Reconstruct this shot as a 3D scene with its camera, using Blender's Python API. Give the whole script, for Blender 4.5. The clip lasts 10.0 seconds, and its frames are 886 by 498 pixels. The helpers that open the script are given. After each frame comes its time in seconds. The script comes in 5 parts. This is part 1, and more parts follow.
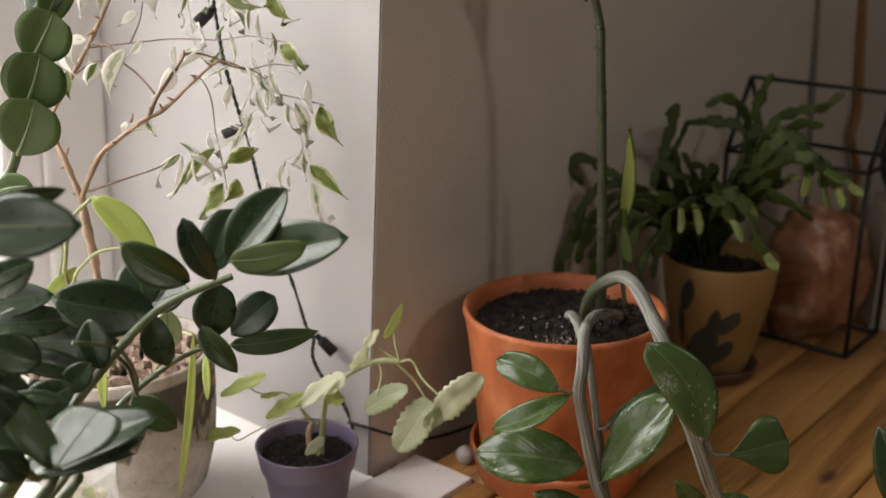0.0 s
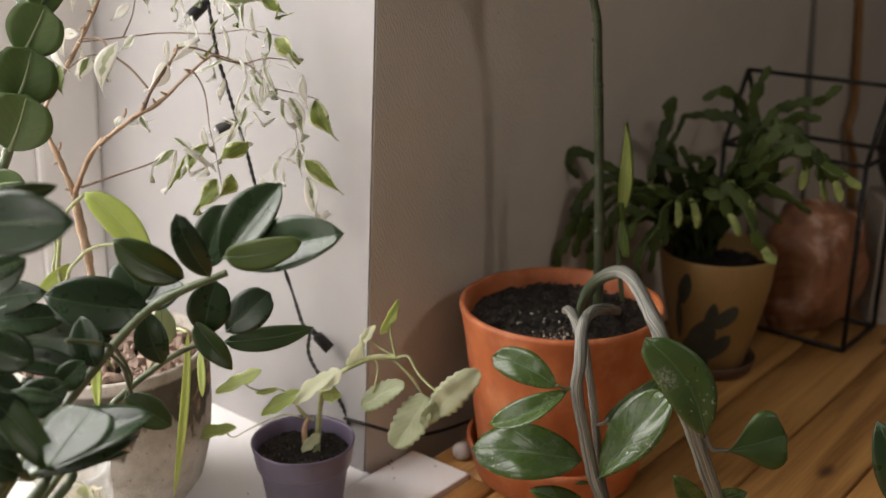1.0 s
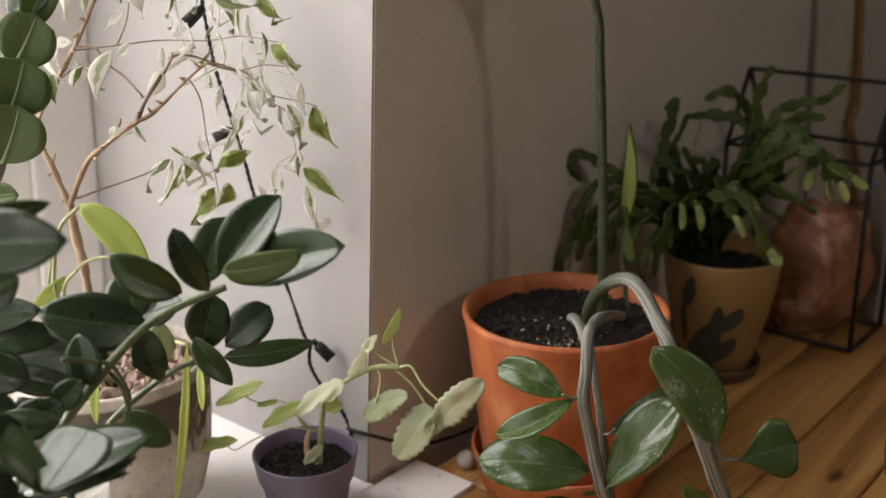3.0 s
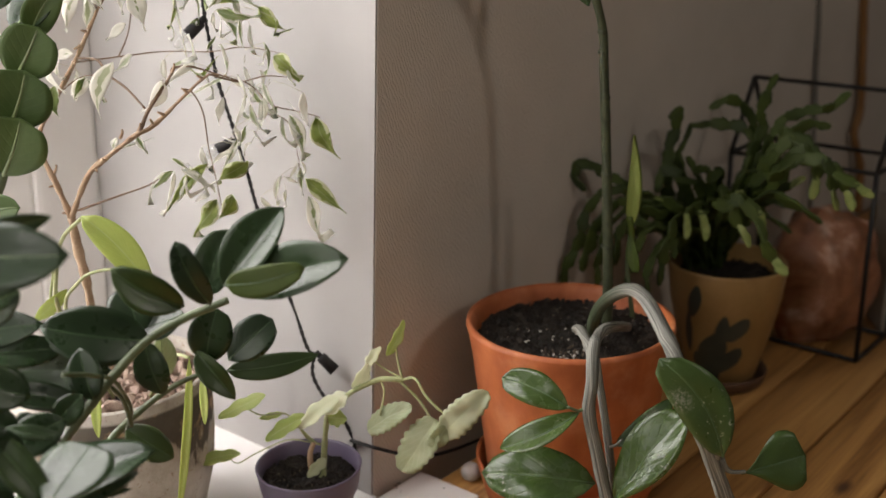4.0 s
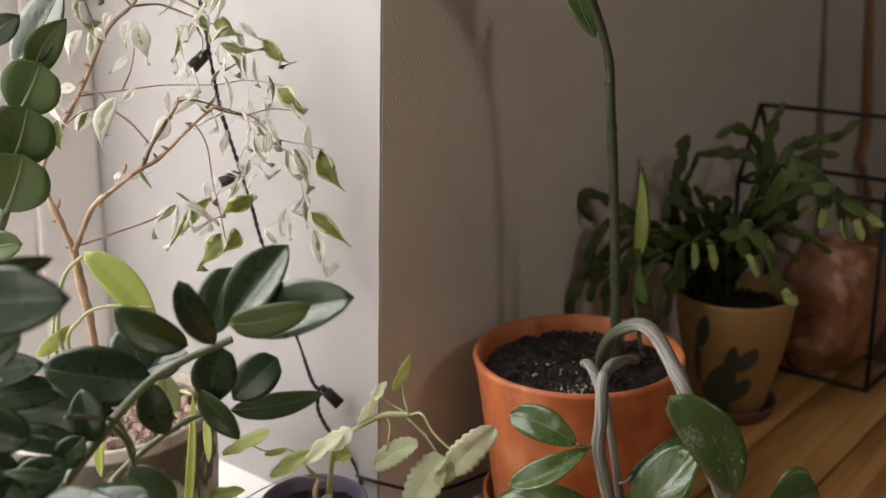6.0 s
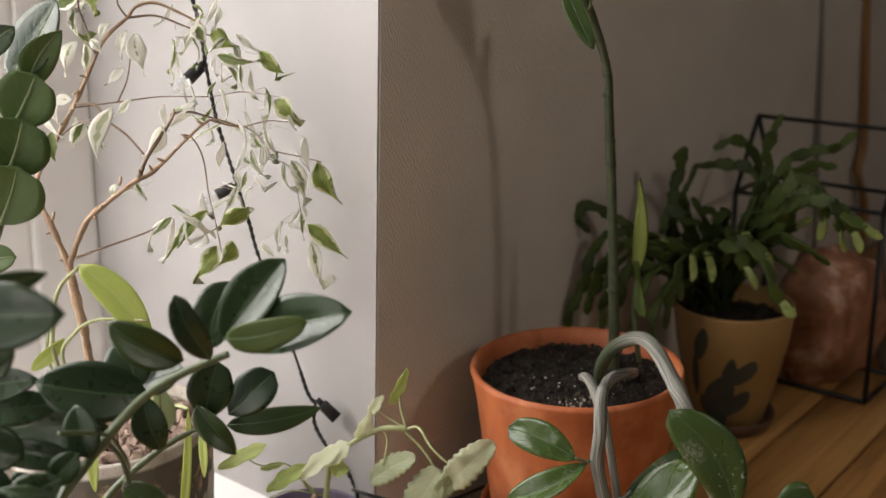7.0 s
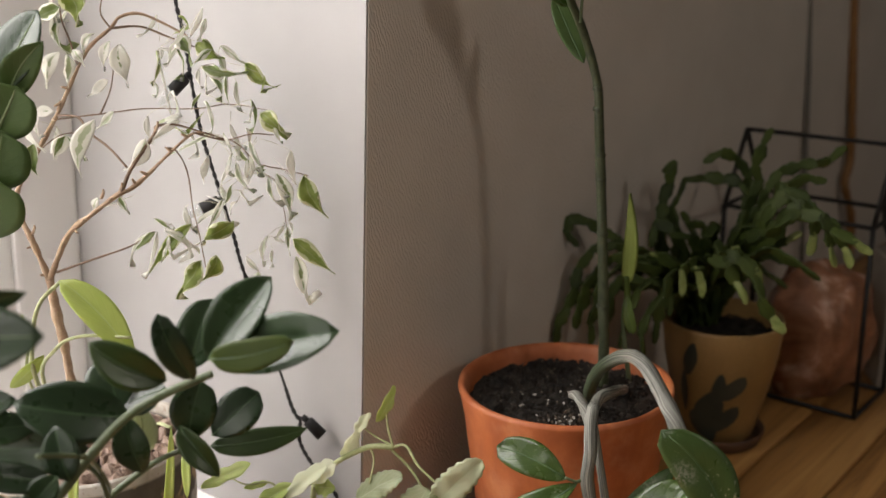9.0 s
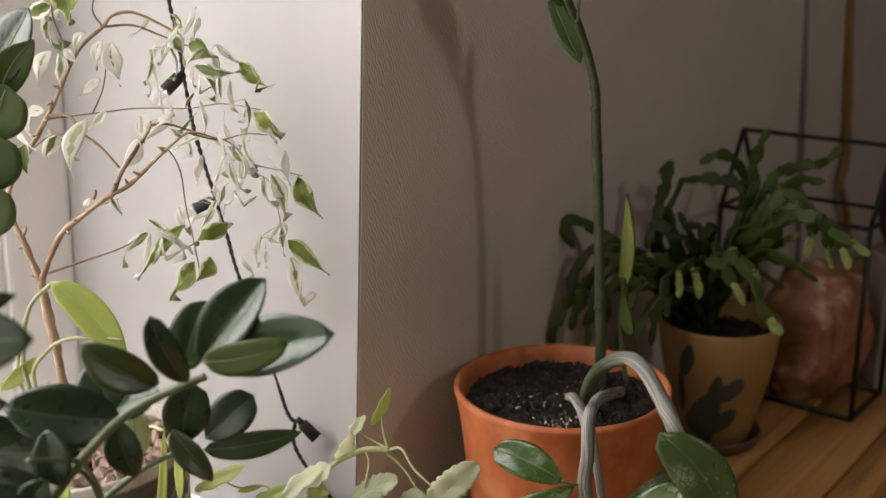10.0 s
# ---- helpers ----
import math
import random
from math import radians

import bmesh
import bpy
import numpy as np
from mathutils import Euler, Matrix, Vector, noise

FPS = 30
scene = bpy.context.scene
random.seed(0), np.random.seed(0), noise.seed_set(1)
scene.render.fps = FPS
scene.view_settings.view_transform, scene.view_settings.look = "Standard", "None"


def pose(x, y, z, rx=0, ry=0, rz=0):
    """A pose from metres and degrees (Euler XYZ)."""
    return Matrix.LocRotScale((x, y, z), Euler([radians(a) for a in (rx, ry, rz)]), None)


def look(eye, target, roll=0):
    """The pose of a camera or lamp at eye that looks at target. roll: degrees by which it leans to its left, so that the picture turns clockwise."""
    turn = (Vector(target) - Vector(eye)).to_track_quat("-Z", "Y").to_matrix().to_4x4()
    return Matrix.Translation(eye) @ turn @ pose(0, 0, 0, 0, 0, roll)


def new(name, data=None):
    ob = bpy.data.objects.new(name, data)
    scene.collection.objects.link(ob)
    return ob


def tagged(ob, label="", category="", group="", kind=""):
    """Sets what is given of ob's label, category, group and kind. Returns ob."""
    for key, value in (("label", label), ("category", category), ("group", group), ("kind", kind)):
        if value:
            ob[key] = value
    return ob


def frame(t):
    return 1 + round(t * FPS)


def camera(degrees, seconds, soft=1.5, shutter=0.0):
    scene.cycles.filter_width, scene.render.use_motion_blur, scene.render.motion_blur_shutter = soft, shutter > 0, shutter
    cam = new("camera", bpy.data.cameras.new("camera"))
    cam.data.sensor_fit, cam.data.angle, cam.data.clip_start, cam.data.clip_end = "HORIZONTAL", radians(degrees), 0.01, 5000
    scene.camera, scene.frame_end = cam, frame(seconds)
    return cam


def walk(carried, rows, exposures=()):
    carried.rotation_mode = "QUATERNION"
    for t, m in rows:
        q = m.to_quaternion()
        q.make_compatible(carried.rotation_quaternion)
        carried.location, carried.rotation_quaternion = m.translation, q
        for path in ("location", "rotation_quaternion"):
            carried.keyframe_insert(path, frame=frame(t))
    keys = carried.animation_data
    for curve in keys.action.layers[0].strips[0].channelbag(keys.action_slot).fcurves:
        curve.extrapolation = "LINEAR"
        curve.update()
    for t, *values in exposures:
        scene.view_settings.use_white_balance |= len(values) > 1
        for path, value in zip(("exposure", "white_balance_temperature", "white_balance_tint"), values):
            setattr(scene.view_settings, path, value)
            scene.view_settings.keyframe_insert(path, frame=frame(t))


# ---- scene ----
cam = camera(44.0, 10.0, soft=1.5)
PATH = [
    (0, (-0.044, -1.036, 0.402), (-0.179, 0.857, -0.229), 0.2),
    (0.5, (-0.044, -1.032, 0.402), (-0.176, 0.859, -0.235), 0.2),
    (1, (-0.045, -1.029, 0.401), (-0.172, 0.861, -0.241), 0.1),
    (1.5, (-0.046, -1.025, 0.401), (-0.171, 0.864, -0.245), 0.0),
    (2, (-0.048, -1.02, 0.402), (-0.17, 0.869, -0.245), -0.2),
    (3.5, (-0.05, -1.007, 0.405), (-0.177, 0.881, -0.241), -0.7),
    (4, (-0.051, -1.004, 0.405), (-0.18, 0.889, -0.227), -0.8),
    (4.5, (-0.052, -1.001, 0.406), (-0.182, 0.894, -0.22), -0.9),
    (5, (-0.053, -0.998, 0.409), (-0.188, 0.901, -0.206), -1.0),
    (5.5, (-0.053, -0.995, 0.411), (-0.191, 0.907, -0.193), -1.1),
    (7, (-0.056, -0.985, 0.413), (-0.184, 0.925, -0.165), -1.0),
    (7.5, (-0.057, -0.982, 0.414), (-0.177, 0.93, -0.159), -0.9),
    (8, (-0.058, -0.977, 0.415), (-0.169, 0.937, -0.155), -0.8),
    (8.5, (-0.059, -0.974, 0.414), (-0.164, 0.942, -0.15), -0.7),
    (9, (-0.06, -0.97, 0.415), (-0.16, 0.946, -0.149), -0.6),
    (9.5, (-0.061, -0.966, 0.414), (-0.155, 0.95, -0.149), -0.6),
    (10, (-0.062, -0.962, 0.413), (-0.151, 0.955, -0.15), -0.5),
]
cam.data.dof.use_dof = True
cam.data.dof.focus_distance, cam.data.dof.aperture_fstop = 0.89, 5.0
walk(cam, [(t, look(eye, target, roll)) for t, eye, target, roll in PATH])

# ---------------------------------------------------------------- light
world = bpy.data.worlds.new("world")
scene.world = world
world.use_nodes = True
wn = world.node_tree.nodes
sky = wn.new("ShaderNodeTexSky")
sky.sky_type = "NISHITA"
sky.sun_disc = False
sky.sun_elevation, sky.sun_rotation = radians(35), radians(200)
sky.air_density, sky.dust_density = 1.0, 3.0
world.node_tree.links.new(sky.outputs[0], wn["Background"].inputs[0])
wn["Background"].inputs[1].default_value = 0.05

# the wall with the window niche runs along E1; the room lies on its E2 side
CORNER = Vector((-0.184, -0.030, 0.0))
ANG = radians(54)
E1 = Vector((math.cos(ANG), math.sin(ANG), 0))
E2 = Vector((math.sin(ANG), -math.cos(ANG), 0))
TOP = -0.185           # height of sill and table
FLOOR, CEIL = -0.95, 1.75
DEEP = 0.495            # depth of the niche
NICHE_W = 1.72
LEAN = 0.042


def R(a, b, z, lean=0.0):
    p = CORNER + a * E1 + b * E2
    return Vector((p.x + lean * z, p.y, z))


def window_lamp(name, centre, facing, w, h, power, colour):
    lamp = bpy.data.lights.new(name, "AREA")
    lamp.shape, lamp.size, lamp.size_y = "RECTANGLE", w, h
    lamp.energy, lamp.color = power, colour
    ob = new(name, lamp)
    ob.matrix_world = look(centre, centre + facing)
    return ob


window_lamp("daylight_niche", R(-0.68, -DEEP + 0.13, 0.70), E2 + Vector((0, 0, -0.48)), 0.82, 1.36, 31.0, (1.0, 0.942, 0.922))
window_lamp("daylight_left", R(-2.02, 0.40, 0.50), E1, 0.62, 1.24, 6.5, (1.0, 0.97, 0.93))
window_lamp("daylight_room", R(-0.1, 2.25, 1.42), -E2 + Vector((0, 0, -0.48)), 0.22, 0.30, 5.8, (1.0, 0.91, 0.81))


# ---------------------------------------------------------------- materials
class Nodes:
    def __init__(self, name):
        self.m = bpy.data.materials.new(name)
        self.m.use_nodes = True
        self.t = self.m.node_tree
        self.b = self.t.nodes["Principled BSDF"]

    def add(self, kind, **inputs):
        n = self.t.nodes.new(kind)
        for k, v in inputs.items():
            n.inputs[k.replace("_", " ")].default_value = v
        return n

    def link(self, a, b):
        self.t.links.new(a, b)

    def coords(self, scale=(1, 1, 1)):
        g = self.add("ShaderNodeNewGeometry")
        m = self.add("ShaderNodeMapping")
        m.inputs["Scale"].default_value = scale
        self.link(g.outputs["Position"], m.inputs["Vector"])
        return m.outputs[0]

    def noise(self, vec, scale, detail=4, rough=0.55, dist=0.0):
        n = self.add("ShaderNodeTexNoise", Scale=scale, Detail=detail, Roughness=rough, Distortion=dist)
        self.link(vec, n.inputs["Vector"])
        return n.outputs["Fac"]

    def ramp(self, fac, stops):
        n = self.add("ShaderNodeValToRGB")
        e = n.color_ramp.elements
        while len(e) < len(stops):
            e.new(0.5)
        for k, (p, c) in zip(e, stops):
            k.position, k.color = p, (*c, 1) if len(c) == 3 else c
        self.link(fac, n.inputs["Fac"])
        return n.outputs["Color"]

    def mix(self, fac, a, b, mode="MIX"):
        n = self.add("ShaderNodeMix")
        n.data_type, n.blend_type = "RGBA", mode
        for s, v in ((n.inputs[0], fac), (n.inputs[6], a), (n.inputs[7], b)):
            if isinstance(v, bpy.types.NodeSocket):
                self.link(v, s)
            else:
                s.default_value = v if not isinstance(v, tuple) else (*v, 1)
        return n.outputs[2]

    def math(self, op, a, b=0.0):
        n = self.add("ShaderNodeMath")
        n.operation = op
        for s, v in ((n.inputs[0], a), (n.inputs[1], b)):
            if isinstance(v, bpy.types.NodeSocket):
                self.link(v, s)
            else:
                s.default_value = v
        return n.outputs[0]

    def bump(self, height, strength, distance=0.001):
        n = self.add("ShaderNodeBump", Strength=strength, Distance=distance)
        self.link(height, n.inputs["Height"])
        self.link(n.outputs[0], self.b.inputs["Normal"])

    def colour(self, c):
        if isinstance(c, tuple):
            self.b.inputs["Base Color"].default_value = (*c, 1)
        else:
            self.link(c, self.b.inputs["Base Color"])

    def rough(self, r):
        if isinstance(r, float):
            self.b.inputs["Roughness"].default_value = r
        else:
            self.link(r, self.b.inputs["Roughness"])


def spotted(name, c1, c2, rough, scale=30, fine=300, bump=0.15, dist=0.001, metal=0.0):
    """Two-scale mottled surface."""
    n = Nodes(name)
    v = n.coords()
    a = n.noise(v, scale, 3)
    f = n.noise(v, fine, 4)
    mixed = n.math("ADD", n.math("MULTIPLY", a, 0.65), n.math("MULTIPLY", f, 0.35))
    n.colour(n.ramp(mixed, [(0.32, c1), (0.68, c2)]))
    n.rough(rough)
    n.b.inputs["Metallic"].default_value = metal
    n.bump(f, bump, dist)
    return n.m


def translucent(n, colour, amount):
    """Lets light through a thin blade."""
    t = n.add("ShaderNodeBsdfTranslucent")
    n.link(colour, t.inputs["Color"])
    m = n.add("ShaderNodeMixShader")
    m.inputs[0].default_value = amount
    out = n.t.nodes["Material Output"]
    n.link(n.b.outputs[0], m.inputs[1])
    n.link(t.outputs[0], m.inputs[2])
    n.link(m.outputs[0], out.inputs["Surface"])


def paint(name, c1, c2, rough, weave=0.0):
    n = Nodes(name)
    v = n.coords()
    n.colour(n.ramp(n.noise(v, 9, 3), [(0.3, c1), (0.7, c2)]))
    n.rough(rough)
    h = n.noise(n.coords(), 240, 3, 0.6)
    if weave:
        w1 = n.add("ShaderNodeTexWave", Scale=120.0, Distortion=9.0, Detail=3.0)
        w1.bands_direction = "DIAGONAL"
        n.link(n.coords((1, 1, 0.6)), w1.inputs["Vector"])
        h = n.math("ADD", h, n.math("MULTIPLY", w1.outputs["Fac"], 0.5))
    n.bump(h, 0.12 + weave, 0.0010)
    return n.m


M_WALL = paint("wallpaper_warm_white", (0.54, 0.488, 0.424), (0.60, 0.543, 0.477), 0.8, 0.6)
# reveal's white paint, greyed to offset the strong window lamp close by
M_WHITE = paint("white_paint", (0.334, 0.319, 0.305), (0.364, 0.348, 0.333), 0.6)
# for room walls out of view, darkened so they bounce less light
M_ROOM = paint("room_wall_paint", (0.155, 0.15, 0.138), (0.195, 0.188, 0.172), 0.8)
M_SILL = paint("sill_paint", (0.78, 0.755, 0.735), (0.83, 0.805, 0.785), 0.5)
M_WINPAINT = paint("window_paint", (0.68, 0.66, 0.635), (0.73, 0.705, 0.68), 0.4)
M_CEIL = paint("ceiling_paint", (0.42, 0.40, 0.37), (0.48, 0.46, 0.43), 0.8)


def wood(name, c1, c2, c3, angle, rough=0.42):
    n = Nodes(name)
    g = n.add("ShaderNodeNewGeometry")
    m = n.add("ShaderNodeMapping")
    m.inputs["Rotation"].default_value = (0, 0, -angle)
    n.link(g.outputs["Position"], m.inputs["Vector"])
    info = n.add("ShaderNodeObjectInfo")
    off = n.add("ShaderNodeVectorMath")
    off.operation = "ADD"
    n.link(m.outputs[0], off.inputs[0])
    cmb = n.add("ShaderNodeCombineXYZ")
    n.link(n.math("MULTIPLY", info.outputs["Random"], 9.0), cmb.inputs[0])
    n.link(n.math("MULTIPLY", info.outputs["Random"], 3.0), cmb.inputs[1])
    n.link(cmb.outputs[0], off.inputs[1])
    st = n.add("ShaderNodeMapping")
    st.inputs["Scale"].default_value = (1.6, 22, 8)
    n.link(off.outputs[0], st.inputs["Vector"])
    grain = n.noise(st.outputs[0], 1.6, 5, 0.6, 0.7)
    st2 = n.add("ShaderNodeMapping")
    st2.inputs["Scale"].default_value = (6, 190, 60)
    n.link(off.outputs[0], st2.inputs["Vector"])
    fine = n.noise(st2.outputs[0], 2.0, 3)
    col = n.ramp(n.math("ADD", n.math("MULTIPLY", grain, 0.75), n.math("MULTIPLY", fine, 0.25)),
                 [(0.36, c1), (0.5, c2), (0.66, c3)])
    kn = n.add("ShaderNodeTexVoronoi", Scale=6.0)
    kn.voronoi_dimensions = "2D"
    kmap = n.add("ShaderNodeMapping")
    kmap.inputs["Scale"].default_value = (0.65, 1.5, 1)
    n.link(off.outputs[0], kmap.inputs["Vector"])
    n.link(kmap.outputs[0], kn.inputs["Vector"])
    knot = n.ramp(kn.outputs["Distance"], [(0.02, (1, 1, 1)), (0.085, (0, 0, 0))])
    n.colour(n.mix(knot, col, (0.06, 0.025, 0.012)))
    n.rough(n.ramp(fine, [(0.2, (rough - 0.1,) * 3), (0.8, (rough + 0.12,) * 3)]))
    n.bump(fine, 0.12, 0.0006)
    return n.m


M_TABLE = wood("varnished_pine", (0.205, 0.092, 0.025), (0.395, 0.200, 0.058), (0.52, 0.295, 0.098), ANG, 0.50)
M_FLOOR = wood("floor_boards", (0.10, 0.05, 0.025), (0.17, 0.09, 0.045), (0.24, 0.14, 0.07), ANG)


def terracotta():
    n = Nodes("terracotta")
    v = n.coords()
    a = n.noise(v, 14, 4)
    f = n.noise(v, 420, 3)
    base = n.ramp(n.math("ADD", n.math("MULTIPLY", a, 0.7), n.math("MULTIPLY", n.noise(n.coords((1, 1, 0.3)), 70, 4, 0.65), 0.3)),
                  [(0.34, (0.30, 0.074, 0.022)), (0.52, (0.42, 0.120, 0.036)), (0.66, (0.52, 0.182, 0.062))])
    bloom = n.ramp(n.noise(v, 26, 5, 0.65), [(0.50, (0, 0, 0)), (0.78, (0.42, 0.42, 0.42))])
    damp = n.ramp(n.noise(n.coords((1, 1, 0.7)), 11, 4, 0.6), [(0.46, (0, 0, 0)), (0.66, (0.65, 0.65, 0.65))])
    base = n.mix(damp, base, (0.27, 0.066, 0.020))
    n.colour(n.mix(bloom, base, (0.60, 0.29, 0.165)))
    n.rough(0.55)
    n.bump(n.math("ADD", f, n.math("MULTIPLY", n.noise(n.coords((1, 1, 14)), 22, 2), 1.5)), 0.12, 0.0008)
    return n.m


M_TERRA = terracotta()
M_SOIL = spotted("potting_soil", (0.004, 0.003, 0.002), (0.032, 0.021, 0.012), 0.9, 60, 420, 0.9, 0.004)
M_CRUMB = spotted("bark_crumbs", (0.04, 0.028, 0.018), (0.16, 0.12, 0.085), 0.9, 200, 700, 0.4)
M_PERL = spotted("perlite", (0.22, 0.20, 0.175), (0.52, 0.48, 0.43), 0.9, 300, 900, 0.3)


def leaf_mat(name, dark, light, rough, vein, spots=0.0, trans=0.12, veins=0.10, gloss=0.85, relief=1.0, scar=None):
    """Glossy leaf: u runs from base to tip, v across."""
    n = Nodes(name)
    uv = n.add("ShaderNodeUVMap")
    uv.uv_map = "UVMap"
    sep = n.add("ShaderNodeSeparateXYZ")
    n.link(uv.outputs[0], sep.inputs[0])
    info = n.add("ShaderNodeObjectInfo")
    v = n.coords()
    a = n.noise(v, 40, 3)
    across = n.math("ABSOLUTE", n.math("SUBTRACT", sep.outputs[1], 0.5))
    mid = n.ramp(across, [(0.008, (1, 1, 1)), (0.035, (0, 0, 0))])
    w = n.add("ShaderNodeTexWave", Scale=2.0, Distortion=0.9, Detail=1.0)
    cmb = n.add("ShaderNodeCombineXYZ")
    n.link(n.math("SUBTRACT", sep.outputs[0], n.math("MULTIPLY", across, 0.9)), cmb.inputs[0])
    n.link(cmb.outputs[0], w.inputs["Vector"])
    side = n.ramp(w.outputs["Fac"], [(0.0, (1, 1, 1)), (0.20, (0, 0, 0))])
    tone = n.math("ADD", n.math("MULTIPLY", a, 0.6), n.math("MULTIPLY", info.outputs["Random"], 0.4))
    c = n.ramp(tone, [(0.25, dark), (0.75, light)])
    c = n.mix(n.math("MULTIPLY", side, veins), c, vein)
    c = n.mix(n.math("MULTIPLY", mid, 0.75), c, vein)
    if spots:
        s = n.ramp(n.noise(v, 260, 4, 0.75), [(0.600, (0, 0, 0)), (0.650, (1, 1, 1))])
        s2 = n.ramp(n.noise(v, 26, 3), [(0.50, (0.02, 0.02, 0.02)), (0.62, (1, 1, 1))])
        c = n.mix(n.math("MULTIPLY", n.math("MULTIPLY", s, s2), spots), c, (0.42, 0.40, 0.34))
    if scar:
        du, dv = n.math("SUBTRACT", sep.outputs[0], scar[0]), n.math("MULTIPLY", n.math("SUBTRACT", sep.outputs[1], scar[1]), 0.5)
        far = n.math("ADD", n.math("MULTIPLY", du, du), n.math("MULTIPLY", dv, dv))
        worn = n.math("MULTIPLY", n.ramp(far, [(0.004, (1, 1, 1)), (0.018, (0, 0, 0))]), n.ramp(n.noise(v, 420, 5, 0.7), [(0.47, (0, 0, 0)), (0.58, (1, 1, 1))]))
        c = n.mix(n.math("MULTIPLY", worn, 0.55), c, (0.32, 0.30, 0.26))
    n.colour(c)
    n.rough(n.ramp(n.noise(v, 90, 3), [(0.3, (rough - 0.06,) * 3), (0.7, (rough + 0.08,) * 3)]))
    translucent(n, c, trans)
    n.bump(n.math("SUBTRACT", n.math("MULTIPLY", n.noise(v, 60, 2), 1.2), n.math("ADD", n.math("MULTIPLY", side, 0.28 * relief), n.math("MULTIPLY", mid, relief))), 0.26, 0.0012)
    n.b.inputs["Specular IOR Level"].default_value = gloss
    return n.m


M_ZZ = leaf_mat("zz_leaf", (0.013, 0.029, 0.010), (0.028, 0.053, 0.018), 0.30, (0.048, 0.088, 0.040), 0, 0.05, 0.06, 0.55, 0.45)
M_ZZ_MIXED = leaf_mat("zz_leaf_olive", (0.026, 0.050, 0.010), (0.050, 0.082, 0.018), 0.34, (0.080, 0.12, 0.035), 0, 0.12, 0.05, 0.5, 0.35)
M_ZZ_MID = leaf_mat("zz_leaf_mid", (0.046, 0.082, 0.019), (0.080, 0.124, 0.034), 0.40, (0.10, 0.15, 0.055), 0, 0.12, 0.10, 0.4, 0.7)
M_ZZ_LIME = leaf_mat("zz_leaf_young", (0.050, 0.076, 0.012), (0.076, 0.106, 0.018), 0.42, (0.09, 0.12, 0.03), 0, 0.3, 0.05, 0.3, 0.3)
M_SHOOT = leaf_mat("young_shoot", (0.170, 0.215, 0.040), (0.230, 0.275, 0.065), 0.45, (0.25, 0.30, 0.09), 0, 0.25, 0.05, 0.4, 0.3)
M_ZZ_DUST = leaf_mat("zz_leaf_dusty", (0.028, 0.054, 0.009), (0.052, 0.088, 0.016), 0.25, (0.11, 0.155, 0.055), 0.9, 0.05, 0.08, 0.55, 0.9)
M_ZZ_PLAIN = leaf_mat("zz_leaf_plain", (0.026, 0.050, 0.010), (0.046, 0.080, 0.018), 0.36, (0.06, 0.095, 0.030), 0.12, 0.04, 0.04, 0.45, 0.4)
M_ZZ_OLD = leaf_mat("zz_leaf_old", (0.026, 0.052, 0.011), (0.048, 0.084, 0.020), 0.33, (0.07, 0.11, 0.035), 0.95, 0.04, 0.06, 0.55, 0.5, (0.62, 0.18))
M_ZSTEM = spotted("zz_stem_green", (0.060, 0.086, 0.038), (0.135, 0.165, 0.085), 0.45, 40, 350, 0.2)

M_USTEM = spotted("upright_stem", (0.016, 0.022, 0.010), (0.064, 0.074, 0.033), 0.5, 110, 350, 0.3)
M_RIB = spotted("leaf_midrib", (0.045, 0.085, 0.035), (0.075, 0.125, 0.05), 0.4, 60, 350, 0.1)
M_RIB_PALE = spotted("pale_midrib", (0.15, 0.20, 0.085), (0.22, 0.27, 0.13), 0.4, 60, 350, 0.1)
M_NODE = spotted("stem_node", (0.018, 0.022, 0.010), (0.04, 0.045, 0.02), 0.6, 60, 350, 0.3)


def grey_stem(name, green=False):
    n = Nodes(name)
    uv = n.add("ShaderNodeUVMap")
    uv.uv_map = "UVMap"
    m = n.add("ShaderNodeMapping")
    m.inputs["Scale"].default_value = (0.12, 12, 1)
    n.link(uv.outputs[0], m.inputs[0])
    s = n.noise(m.outputs[0], 2.2, 4, 0.6, 0.4)
    c = n.ramp(s, [(0.36, (0.032, 0.034, 0.025)), (0.5, (0.150, 0.148, 0.124)), (0.64, (0.32, 0.315, 0.275))])
    if green:
        sep = n.add("ShaderNodeSeparateXYZ")
        n.link(uv.outputs[0], sep.inputs[0])
        foot = n.ramp(n.math("MULTIPLY", sep.outputs[0], 0.05), [(0.34, (1, 1, 1)), (0.44, (0, 0, 0))])
        c = n.mix(foot, c, n.ramp(s, [(0.35, (0.012, 0.020, 0.008)), (0.65, (0.050, 0.070, 0.028))]))
    n.colour(c)
    n.rough(0.6)
    n.bump(s, 0.7, 0.0015)
    return n.m


M_GSTEM = grey_stem("withered_stem")
M_GSTEM_FOOT = grey_stem("half_green_stem", True)
M_BARK = spotted("ficus_bark", (0.23, 0.145, 0.085), (0.43, 0.30, 0.195), 0.65, 60, 500, 0.4)
M_STALK = spotted("leaf_stalk", (0.42, 0.38, 0.26), (0.56, 0.52, 0.38), 0.6, 60, 500, 0.1)
M_TWIG = spotted("ficus_twig", (0.11, 0.066, 0.038), (0.22, 0.14, 0.085), 0.6, 60, 500, 0.3)


